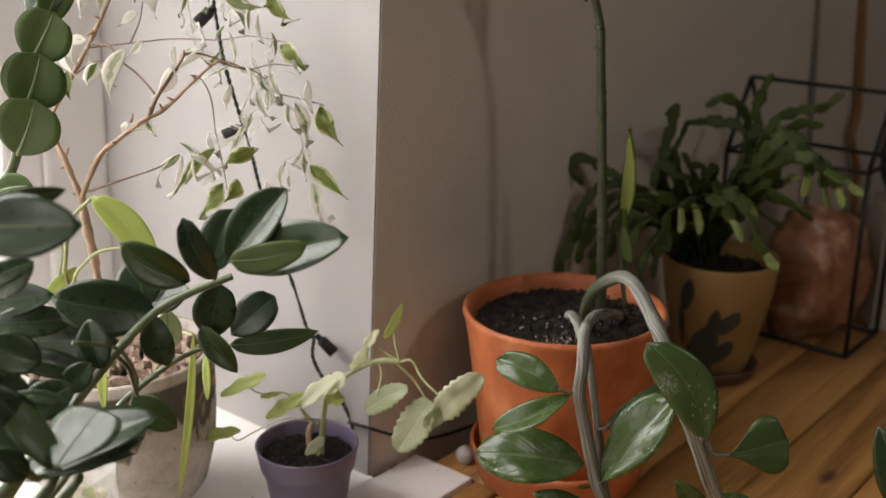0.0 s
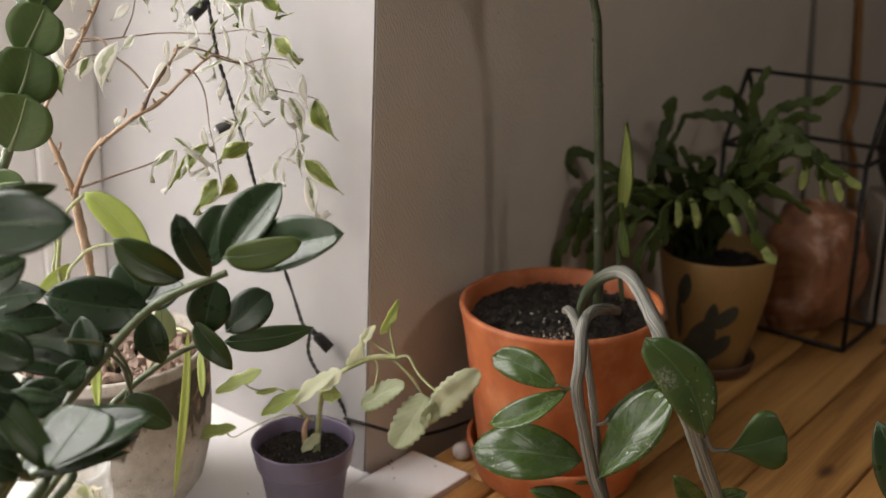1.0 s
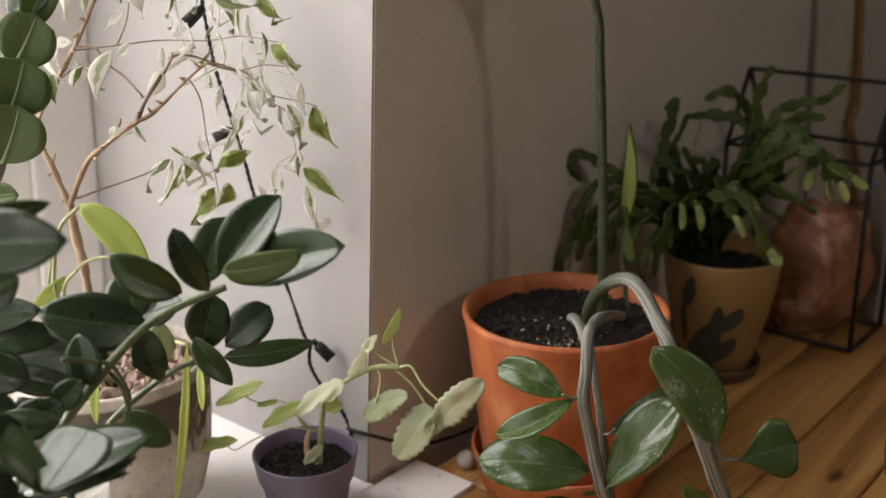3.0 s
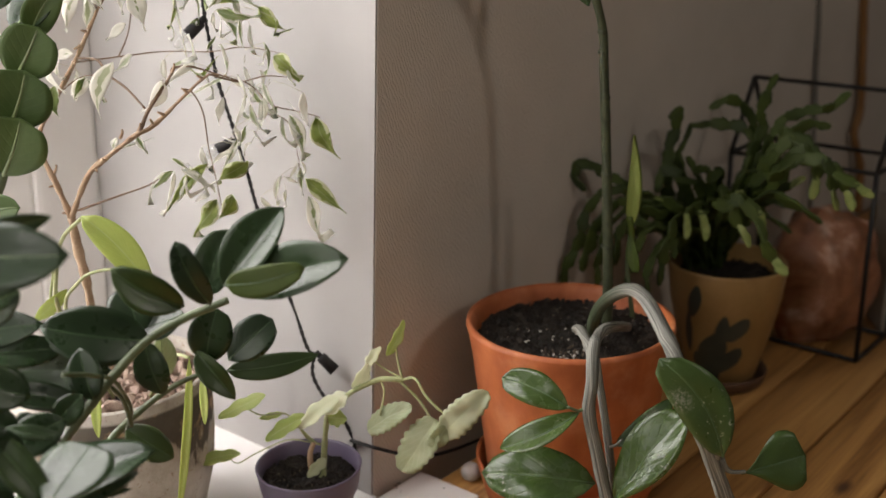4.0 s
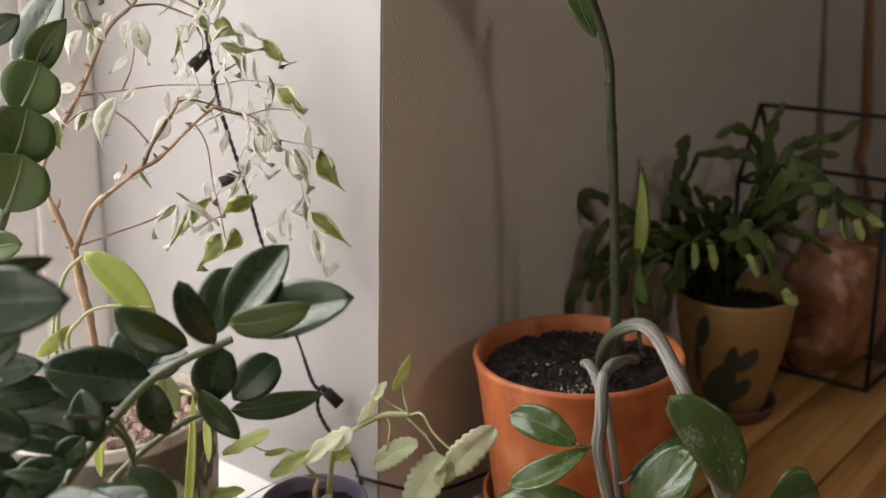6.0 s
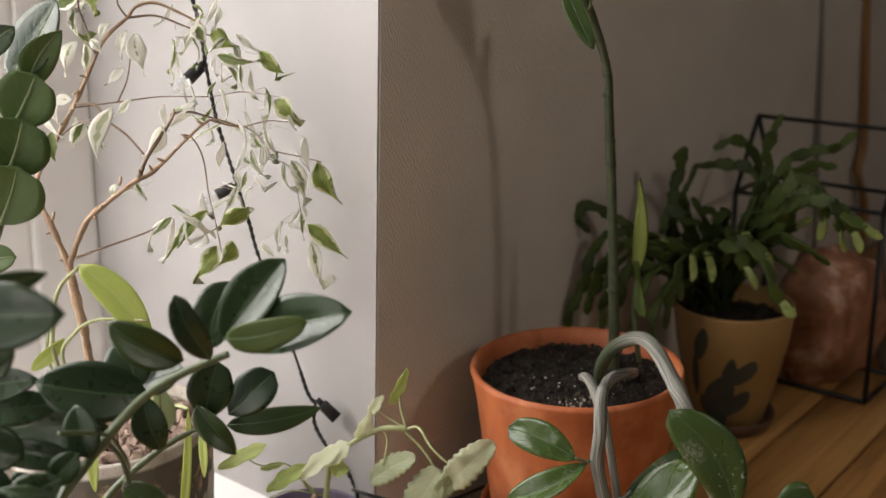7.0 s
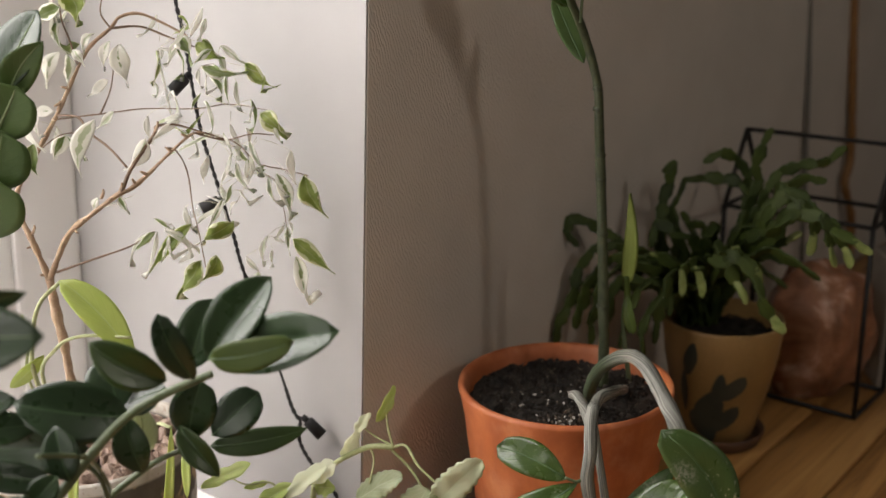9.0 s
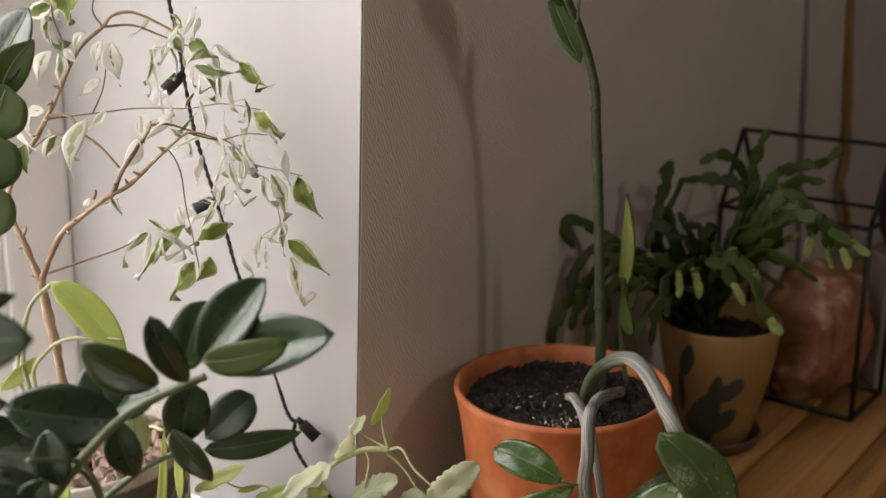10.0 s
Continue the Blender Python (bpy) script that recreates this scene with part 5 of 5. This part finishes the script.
cut.leaf((-0.1856, -0.0900, -0.0134), (-0.1713, -0.0900, 0.0054), 0.0108, M_IVY_WASHED, -10, **LOBED)
cut.leaf((-0.1961, -0.0950, -0.0370), (-0.1819, -0.1000, -0.0066), 0.0157, M_IVY_WASHED, 30, **LOBED)
cut.leaf((-0.2029, -0.1000, -0.0372), (-0.2252, -0.1100, -0.0530), 0.0211, M_IVY_WASHED, 30, **LOBED)
cut.leaf((-0.2090, -0.1080, -0.0372), (-0.2462, -0.1100, -0.0690), 0.0171, M_IVY_WASHED, 20, **LOBED)
cut.leaf((-0.2407, -0.1050, -0.0572), (-0.2792, -0.1100, -0.0821), 0.0161, M_IVY_LIME, 20, **LOBED)
cut.leaf((-0.2762, -0.1100, -0.0350), (-0.3212, -0.1100, -0.0599), 0.0153, M_IVY_LIME, 24, **LOBED)
cut.leaf((-0.3024, -0.1150, -0.0929), (-0.3459, -0.1150, -0.1059), 0.0139, M_IVY_LIME, 20, **LOBED)
cut.leaf((-0.2627, -0.1050, -0.0556), (-0.2834, -0.1100, -0.0592), 0.0069, M_IVY_LIME, 20, **LOBED)
cut.leaf((-0.2198, -0.1080, -0.0579), (-0.2021, -0.1120, -0.0571), 0.0171, M_IVY_LIME, 10, **LOBED)
cut.leaf((-0.2236, -0.1100, -0.0991), (-0.2400, -0.1180, -0.1147), 0.0124, M_IVY_WASHED, -20, **LOBED)

# ---------------------------------------------------------------- lime leaves in the ficus pot
sp = Plant("lime_leaf_plant", (-0.40, -0.13, -0.03), "small plant with broad lime green leaves growing in the ficus pot")
sp.leaf((-0.3502, -0.1650, 0.0842), (-0.4086, -0.1550, 0.1479), 0.0277, M_LIME, 10, fold=0.35, shape=0.55, point=0.7)
sp.leaf((-0.4629, -0.1500, 0.0520), (-0.4310, -0.1500, 0.0812), 0.0131, M_LIME, 20)
sp.stem([(-0.42, -0.13, -0.03), (-0.4395, -0.1500, 0.0572), (-0.4386, -0.1500, 0.0969), (-0.4287, -0.1520, 0.1268), (-0.4078, -0.1550, 0.1469)], 0.0022, 0.0016, M_IVYS)
sp.stem([(-0.41, -0.13, -0.03), (-0.4315, -0.1550, 0.0595), (-0.4167, -0.1600, 0.0903), (-0.3938, -0.1620, 0.1029), (-0.3516, -0.1650, 0.1034)], 0.0018, 0.0013, M_IVYS)
sp.stem([(-0.425, -0.13, -0.03), (-0.4504, -0.1400, 0.0528), (-0.4461, -0.1400, 0.0930), (-0.4503, -0.1400, 0.1127)], 0.0014, 0.001, M_IVYS)
STRIP = dict(fold=0.5, shape=0.45, point=0.9, rows=20, cols=4)
sp.leaf((-0.3192, -0.1850, 0.0339), (-0.3368, -0.2050, -0.1134), 0.0076, M_LIME, 10, droop=-0.06, **STRIP)
sp.leaf((-0.3098, -0.1850, 0.0159), (-0.3062, -0.2000, -0.0191), 0.0074, M_LIME, 25, **STRIP)
sp.stem([(-0.38, -0.13, -0.035), (-0.3459, -0.1500, 0.0182), (-0.3208, -0.1800, 0.0328)], 0.0016, 0.0014, M_IVYS)
sp.leaf((-0.3900, -0.2100, 0.0170), (-0.3873, -0.2250, -0.0198), 0.0090, M_LIME, 25, **STRIP)

# ---------------------------------------------------------------- jar of water
jp = Vector((-0.405, -0.262, TOP))
jar = thing("glass_jar", jp, "clear glass jar of water with a rooting cutting", "jar")
part("glass", lathe([(0, 0.001), (0.030, 0.001), (0.034, 0.005), (0.0360, 0.105), (0.0335, 0.118), (0.0352, 0.122), (0.0358, 0.130), (0.0342, 0.131), (0.0328, 0.121), (0.0313, 0.117), (0.0336, 0.104), (0.0318, 0.007), (0, 0.005)], jp, 48), M_JAR, jar)
for k in range(28):
    rr = random.Random(k)
    x0, y0 = rr.uniform(0.010, 0.027), rr.uniform(-0.014, 0.004)
    pts = [jp + Vector((x0 + rr.uniform(-0.003, 0.003), y0 + rr.uniform(-0.003, 0.003), 0.112 - rr.uniform(0.012, 0.020) * i)) for i in range(5)]
    part("root", tube(bmesh.new(), pts, 0.0011, 0.0005, 5, 6), M_ROOT, jar)
part("leaf", leaf_mesh(jp + Vector((0.018, -0.006, 0.10)), jp + Vector((0.004, -0.010, 0.124)), 0.016, 10), M_ROOT, jar)
part("leaf", leaf_mesh(jp + Vector((0.012, -0.006, 0.10)), jp + Vector((0.020, -0.010, 0.120)), 0.012, -20), M_LIME, jar)

# ---------------------------------------------------------------- string lights
lights = thing("string_lights", (-0.30, 0.0, TOP), "black twisted light string with black lamp sockets hanging beside wall", "light string")
run = [(-0.3511, 0.0200, 0.4125), (-0.3488, 0.0200, 0.3545), (-0.3425, 0.0150, 0.3252), (-0.3363, 0.0100, 0.2754), (-0.3300, 0.0050, 0.2377), (-0.3207, 0.0000, 0.2049), (-0.3063, 0.0000, 0.1463), (-0.2957, -0.0050, 0.1041),
       (-0.2672, -0.0080, 0.0093), (-0.2568, -0.0100, -0.0277), (-0.2502, -0.0100, -0.0394), (-0.2487, -0.0100, -0.0378), (-0.2510, -0.0120, -0.0601), (-0.2399, -0.0140, -0.0842), (-0.2220, -0.0140, -0.1092), (-0.2113, -0.0150, -0.1324)]
path = spline(run, 8)
for ph in (0, math.pi):
    tw = []
    acc = 0
    for i, p in enumerate(path):
        acc += (p - path[i - 1]).length if i else 0
        a = acc * 420 + ph
        tw.append(p + Vector((math.cos(a), math.sin(a) * 0.6, 0)) * 0.0012)
    part("cable", tube(bmesh.new(), tw, 0.00115, 0.00115, 2, 6), M_CABLE, lights)
part("cable", tube(bmesh.new(), [(-0.2113, -0.0150, -0.1324), (-0.2140, -0.0156, -0.1317), (-0.1874, -0.0449, -0.1225), (-0.1628, -0.0110, -0.1486), (-0.1407, 0.0194, -0.1668), (-0.1136, 0.0533, -0.1770), (-0.0777, 0.0993, -0.1842)], 0.0018, 0.0018, 6, 8), M_CABLE, lights)
part("cable", tube(bmesh.new(), [(-0.2113, -0.0150, -0.1324), (-0.2120, -0.0200, -0.1415), (-0.2256, 0.0060, -0.1830), (-0.2487, -0.0016, -0.1830)], 0.0022, 0.0022, 6, 8), M_CABLE, lights)
for a, b in (((-0.3348, -0.0000, 0.2919), (-0.3494, -0.0100, 0.2773)), ((-0.3085, -0.0100, 0.1798), (-0.3282, -0.0200, 0.1718)), ((-0.2471, -0.0120, -0.0350), (-0.2280, -0.0160, -0.0532))):
    a, b = Vector(a), Vector(b)
    d = (b - a)
    bm = bmesh.new()
    tube(bm, [a, a + d * 0.25], 0.0028, 0.0034, 1, 12)
    tube(bm, [a + d * 0.25, a + d * 0.35, a + d], 0.0052, 0.0060, 1, 14)
    socket = part("lamp_socket", bm, M_CABLE, lights)
    if b.x < -0.26:
        bm = bmesh.new()
        tube(bm, [a + d, a + d * 1.25, a + d * 1.5, a + d * 1.7], 0.0055, 0.0026, 4, 12)
        part("bulb", bm, M_JAR, socket, "clear glass bulb")

bp = Vector((-0.0939, 0.0109, -0.1890))
ball = thing("cotton_ball", (bp.x, bp.y, WOOD), "small white ball lying on the table behind the pot", "ball")
part("body", lathe([(0, 0), (0.0045, 0.0006), (0.0075, 0.0025), (0.0098, 0.0058), (0.0105, 0.0095), (0.0098, 0.0134), (0.0075, 0.0167), (0.0045, 0.0187), (0, 0.0195)], (bp.x, bp.y, WOOD), 32, 0.03), M_BULB, ball)

# ---------------------------------------------------------------- house-shaped metal frame
UA = radians(143.3)
U, V = Vector((math.cos(UA), math.sin(UA), 0)), Vector((math.cos(UA - math.pi / 2), math.sin(UA - math.pi / 2), 0))
BR = Vector((0.3895, 0.3217, WOOD + 0.004))
FL, FD, EAVE, RIDGE = 0.192, 0.109, 0.2475, 0.340
house = thing("metal_lantern", (BR.x, BR.y, WOOD), "black metal house-shaped lantern frame, open, standing on the table", "lantern")


def hp(u, v, z):
    return BR + U * (u * FL) + V * (v * FD) + Vector((0, 0, z))


bars = []
for z in (0, EAVE):
    bars += [(hp(0, 0, z), hp(1, 0, z)), (hp(1, 0, z), hp(1, 1, z)), (hp(1, 1, z), hp(0, 1, z)), (hp(0, 1, z), hp(0, 0, z))]
for u in (0, 1):
    bars += [(hp(u, 0, 0), hp(u, 0, EAVE)), (hp(u, 1, 0), hp(u, 1, EAVE)), (hp(u, 0, EAVE), hp(u, 0.5, RIDGE)), (hp(u, 1, EAVE), hp(u, 0.5, RIDGE))]
bars.append((hp(0, 0.5, RIDGE), hp(1, 0.5, RIDGE)))
for p, q in bars:
    part("bar", tube(bmesh.new(), [p, q], 0.0032, 0.0032, 1, 6), M_BLACK, house)

# salt rock inside it
sc = Vector((0.3607, 0.4111, WOOD))
salt_rock = thing("salt_lamp", (sc.x, sc.y, WOOD), "reddish brown rough rock salt lamp inside the metal lantern", "lamp")
bm = bmesh.new()
bmesh.ops.create_icosphere(bm, subdivisions=4, radius=1)
for v in bm.verts:
    d = v.co.normalized()
    k = 1 + 0.22 * noise.noise(d * 1.7 + Vector((3, 1, 2))) + 0.09 * noise.noise(d * 4.1) + 0.03 * noise.noise(d * 11)
    v.co = Vector((d.x * 0.068 * k, d.y * 0.056 * k, 0.090 + d.z * 0.100 * k))
    v.co.z = max(v.co.z, 0.0)
    v.co += Vector((sc.x, sc.y, WOOD))
part("rock", bm, M_SALT, salt_rock)

# ---------------------------------------------------------------- christmas cactus
cac = Plant("holiday_cactus", (yp[0], yp[1], WOOD + YH - 0.02), "bushy holiday cactus with flat segmented arching stems and pale tips")
crown = Vector((yp[0], yp[1], WOOD + YH - 0.02))


def branch(tip, lift, seed, pale=True):
    """An arching row of flat segments from the crown to the tip, woody at its foot."""
    rr = random.Random(seed)
    tip = Vector(tip)
    out = (tip - crown) * Vector((1, 1, 0))
    start = crown + Vector((rr.uniform(-0.046, 0.004), rr.uniform(0.018, 0.044), 0))
    lift *= rr.uniform(0.7, 1.4)
    top = start.lerp(tip, rr.uniform(0.50, 0.72)) + Vector((rr.uniform(-0.020, 0.020), rr.uniform(-0.012, 0.012), lift))
    rise = start + Vector((0.40 * (top.x - start.x), 0.30 * (top.y - start.y), max(0.035, 0.55 * (top.z - start.z))))
    row(spline([start, rise, top, tip], 12), rr, pale)


def arm(pts, seed, pale=False):
    """A long arm that leaves the crown and follows the points."""
    rr = random.Random(seed)
    pts = [Vector(p) for p in pts]
    start = crown + Vector((rr.uniform(-0.046, 0.000), rr.uniform(0.018, 0.044), -0.004))
    rise = start + Vector((0.45 * (pts[0].x - start.x), 0.35 * (pts[0].y - start.y), max(0.03, 0.55 * (pts[0].z - start.z))))
    row(spline([start, rise] + pts, 10), rr, pale)


def row(path, rr, pale):
    total = sum((b - a).length for a, b in zip(path, path[1:]))
    seg_n = max(4, int(total / rr.uniform(0.020, 0.026)))
    step = total / seg_n
    pts, acc, nxt = [path[0]], 0, step
    for a, b in zip(path, path[1:]):
        d = (b - a).length
        while acc + d >= nxt - 1e-9 and len(pts) <= seg_n:
            pts.append(a.lerp(b, (nxt - acc) / d))
            nxt += step
        acc += d
    pts = [pts[0]] + [p + Vector((rr.uniform(-0.004, 0.004), rr.uniform(-0.004, 0.004), rr.uniform(-0.003, 0.003))) for p in pts[1:-1]] + [pts[-1]]
    face = rr.uniform(-60, 60)
    for i, (a, b) in enumerate(zip(pts, pts[1:])):
        last = i == len(pts) - 2
        wide = rr.uniform(0.0125, 0.0185) * (0.72 if last else 0.28 if i == 0 else 0.5 if i == 1 else 1)
        lb = leaf_mesh(a - (b - a) * 0.13, b + (b - a) * 0.13, wide, face + rr.uniform(-30, 30), fold=0.12, droop=rr.uniform(0.0, 0.12), shape=0.58, point=0.75, soft=0.34, thick=0.0026, scallop=5, notch=0.2,
                       rows=10, cols=6, bend=rr.uniform(-0.08, 0.08), twist=rr.uniform(-25, 25))
        if last and pale:
            part("tip", lb, M_CACT_T, cac.ob, "pale green tip segment")
        else:
            part("segment", lb, M_CACT, cac.ob)


for k, (pts, pale) in enumerate((
        (((0.0894, 0.2440, 0.0512), (0.0648, 0.2440, 0.0784), (0.0371, 0.2340, 0.0928), (0.0217, 0.2340, 0.0993), (0.0163, 0.2340, 0.0836), (0.0296, 0.2340, 0.0653)), 0),
        (((0.1013, 0.2340, 0.0577), (0.0639, 0.2240, 0.0645), (0.0383, 0.2240, 0.0489), (0.0219, 0.2240, 0.0103), (0.0113, 0.2240, -0.0289), (0.0079, 0.2240, -0.0492)), 0),
        (((0.1063, 0.2140, 0.0497), (0.0699, 0.2140, 0.0592), (0.0481, 0.2140, 0.0383), (0.0352, 0.2140, -0.0002), (0.0296, 0.2140, -0.0265)), 0),
        (((0.1177, 0.1940, 0.0374), (0.0946, 0.1840, 0.0312), (0.0802, 0.1840, 0.0003), (0.0756, 0.1840, -0.0359)), 0),
        (((0.1262, 0.1940, 0.0254), (0.1083, 0.1840, 0.0159), (0.0999, 0.1790, -0.0148), (0.1004, 0.1790, -0.0460)), 0),
        (((0.1130, 0.2140, 0.0450), (0.0665, 0.2040, 0.0470), (0.0503, 0.2040, 0.0034), (0.0457, 0.2040, -0.0425)), 0),
        (((0.1306, 0.1940, 0.0173), (0.1188, 0.1840, 0.0011), (0.1157, 0.1840, -0.0321)), 0),
        (((0.1129, 0.2040, 0.0288), (0.0864, 0.2040, 0.0385), (0.0710, 0.2040, 0.0211), (0.0662, 0.2040, -0.0137)), 0),
        (((0.1300, 0.2840, 0.0622), (0.1334, 0.2940, 0.1021), (0.1440, 0.2940, 0.1266), (0.1468, 0.2940, 0.1438), (0.1383, 0.2940, 0.1519), (0.1324, 0.2940, 0.1381)), 0),
        (((0.1465, 0.2840, 0.0696), (0.1483, 0.2940, 0.1128), (0.1652, 0.2940, 0.1303), (0.1920, 0.2940, 0.1321), (0.2179, 0.2940, 0.1256), (0.2373, 0.2840, 0.1115)), 0),
        (((0.2228, 0.2940, 0.0683), (0.2355, 0.3040, 0.1153), (0.2249, 0.3040, 0.1443), (0.2003, 0.3040, 0.1577), (0.1816, 0.3040, 0.1478)), 0),
        (((0.2263, 0.2840, 0.0850), (0.2402, 0.2840, 0.1232), (0.2335, 0.2840, 0.1537), (0.2414, 0.2840, 0.1753), (0.2512, 0.2840, 0.1893)), 0),
        (((0.2397, 0.2840, 0.0852), (0.2568, 0.2840, 0.1303), (0.2803, 0.2840, 0.1462), (0.3064, 0.2840, 0.1479), (0.3231, 0.2840, 0.1508), (0.3354, 0.2840, 0.1684)), 0),
        (((0.2425, 0.2640, 0.0832), (0.2603, 0.2640, 0.1177), (0.2833, 0.2640, 0.1349), (0.3106, 0.2640, 0.1346)), 0),
        (((0.2378, 0.2340, 0.1041), (0.2547, 0.2240, 0.1383), (0.2650, 0.2140, 0.1257), (0.2652, 0.2140, 0.1054)), 1),
        (((0.2367, 0.2140, 0.1056), (0.2629, 0.2040, 0.1363), (0.2764, 0.1940, 0.1156), (0.2801, 0.1940, 0.0916), (0.2800, 0.1940, 0.0686)), 1),
        (((0.2413, 0.2040, 0.1015), (0.2677, 0.1940, 0.1270), (0.2887, 0.1840, 0.1041), (0.3008, 0.1840, 0.0836), (0.3060, 0.1840, 0.0588)), 1),
        (((0.2458, 0.1940, 0.0976), (0.2758, 0.1840, 0.1154), (0.2996, 0.1740, 0.0991), (0.3120, 0.1740, 0.0813), (0.3174, 0.1740, 0.0606)), 1),
        (((0.2486, 0.1940, 0.1009), (0.2757, 0.1740, 0.1223), (0.3029, 0.1640, 0.0998), (0.3193, 0.1640, 0.0892), (0.3350, 0.1640, 0.0793)), 1),
        (((0.2280, 0.2140, 0.0621), (0.2543, 0.2040, 0.0654), (0.2769, 0.1940, 0.0500), (0.2906, 0.1940, 0.0395)), 0),
        (((0.2006, 0.2040, 0.0610), (0.2154, 0.1940, 0.0595), (0.2233, 0.1890, 0.0457), (0.2278, 0.1890, 0.0304)), 1),
        (((0.1751, 0.2040, 0.0606), (0.1909, 0.1890, 0.0551), (0.1994, 0.1840, 0.0334), (0.2123, 0.1840, 0.0154)), 1),
        (((0.1857, 0.1940, 0.0669), (0.2109, 0.1790, 0.0504), (0.2304, 0.1740, 0.0170), (0.2535, 0.1740, -0.0142)), 1),
        (((0.1535, 0.2040, 0.0500), (0.1404, 0.1940, 0.0426), (0.1436, 0.1890, 0.0239)), 1),
        (((0.1596, 0.2040, 0.0535), (0.1606, 0.1940, 0.0464), (0.1642, 0.1890, 0.0223)), 1),
        (((0.1411, 0.2040, 0.0430), (0.1245, 0.1940, 0.0321), (0.1311, 0.1890, -0.0003)), 0),
        (((0.1507, 0.2640, 0.0678), (0.1360, 0.2640, 0.0884), (0.1200, 0.2640, 0.0777), (0.1179, 0.2640, 0.0567)), 0),
        (((0.1739, 0.2440, 0.0734), (0.1671, 0.2440, 0.0952), (0.1565, 0.2440, 0.0868)), 0),
        (((0.2138, 0.2440, 0.0673), (0.2234, 0.2440, 0.0913), (0.2416, 0.2440, 0.0848), (0.2478, 0.2440, 0.0665)), 0),
        (((0.1336, 0.2240, 0.0473), (0.1132, 0.2240, 0.0606), (0.0994, 0.2240, 0.0501), (0.0967, 0.2240, 0.0279)), 0),
        (((0.1957, 0.2140, 0.0649), (0.1852, 0.2140, 0.0748), (0.1755, 0.2090, 0.0659), (0.1837, 0.2040, 0.0493)), 0))):
    arm(pts, 300 + k, bool(pale))
# shorter shoots that fill the middle of the bush
for k, tip in enumerate((
             (0.1129, 0.2200, 0.0600),
             (0.1372, 0.2400, 0.0756),
             (0.1527, 0.2000, 0.0562),
             (0.1733, 0.2400, 0.0763),
             (0.1818, 0.1900, 0.0483),
             (0.2017, 0.2100, 0.0645),
             (0.1010, 0.2000, 0.0279),
             (0.1259, 0.1900, 0.0247),
             (0.2203, 0.2400, 0.0772),
             (0.2300, 0.2100, 0.0502),
             (0.2473, 0.2400, 0.0675),
             (0.2025, 0.1900, 0.0285),
             (0.1668, 0.1900, 0.0277),
             (0.1515, 0.2600, 0.0970),
             (0.2659, 0.2200, 0.0529),
             (0.2833, 0.2500, 0.0759),
             )):
    branch(tip, 0.020 + 0.004 * (k % 4), 400 + k, k % 5 == 0)
rnd = random.Random(77)
for k in range(8):
    a = rnd.uniform(0, 6.283)
    r = rnd.uniform(0.03, 0.11)
    branch((yp[0] - 0.02 + r * math.cos(a), yp[1] + 0.045 + 0.5 * r * math.sin(a), crown.z + rnd.uniform(0.03, 0.08)), rnd.uniform(0.015, 0.05), 200 + k, False)

# ---------------------------------------------------------------- pipe and orange stalk at the wall
pipe_at = R(1.04, 0.02, TOP)
pipe = thing("wall_pipe", (pipe_at.x, pipe_at.y, WOOD), "thin grey painted pipe running up the wall", "pipe")
part("tube", tube(bmesh.new(), [R(1.075, 0.010, WOOD), R(1.03, 0.010, 0.18), R(0.95, 0.010, 0.7), R(0.87, 0.010, CEIL - 0.002)], 0.0042, 0.0042, 2, 12), M_PIPE, pipe)
st = thing("dry_stalk", R(1.300, 0.014, WOOD), "orange brown dry stalk leaning upright against the wall", "stalk")
part("stalk", tube(bmesh.new(), [R(1.300, 0.014, WOOD), R(1.290, 0.014, -0.110), R(1.270, 0.014, -0.075), R(1.235, 0.014, -0.027), R(1.254, 0.014, 0.014), R(1.234, 0.014, 0.123), R(1.212, 0.014, 0.221), R(1.188, 0.014, 0.352), R(1.150, 0.014, 0.62)], 0.0085, 0.0060, 6, 10, 0.25, 3), M_ORANGE, st)

# ---------------------------------------------------------------- at the far end of the table
vp = Vector((0.5018, 0.4600, -0.0102))
block = thing("stone_block", (vp.x, vp.y, WOOD), "pale rough stone block standing on the table", "stone")
bm = bmesh.new()
hexa(bm, [Vector((vp.x + x * k, vp.y + y * k, z)) for z, k in ((WOOD, 1.0), (vp.z, 0.94)) for x, y in ((-0.052, -0.040), (0.052, -0.046), (0.056, 0.045), (-0.050, 0.048))])
bmesh.ops.recalc_face_normals(bm, faces=bm.faces)
bevel(bm, 0.006, 3)
part("block", bm, M_STONE, block, smooth=False)
vase = thing("black_vase", (vp.x, vp.y, vp.z), "round matt black vase standing on the stone block", "vase")
part("body", lathe([(0, 0), (0.030, 0), (0.036, 0.004), (0.050, 0.035), (0.055, 0.065), (0.049, 0.098), (0.034, 0.122), (0.025, 0.134), (0.027, 0.142), (0.024, 0.142), (0.021, 0.132), (0.028, 0.12), (0, 0.05)], vp, 56), M_VASE, vase)
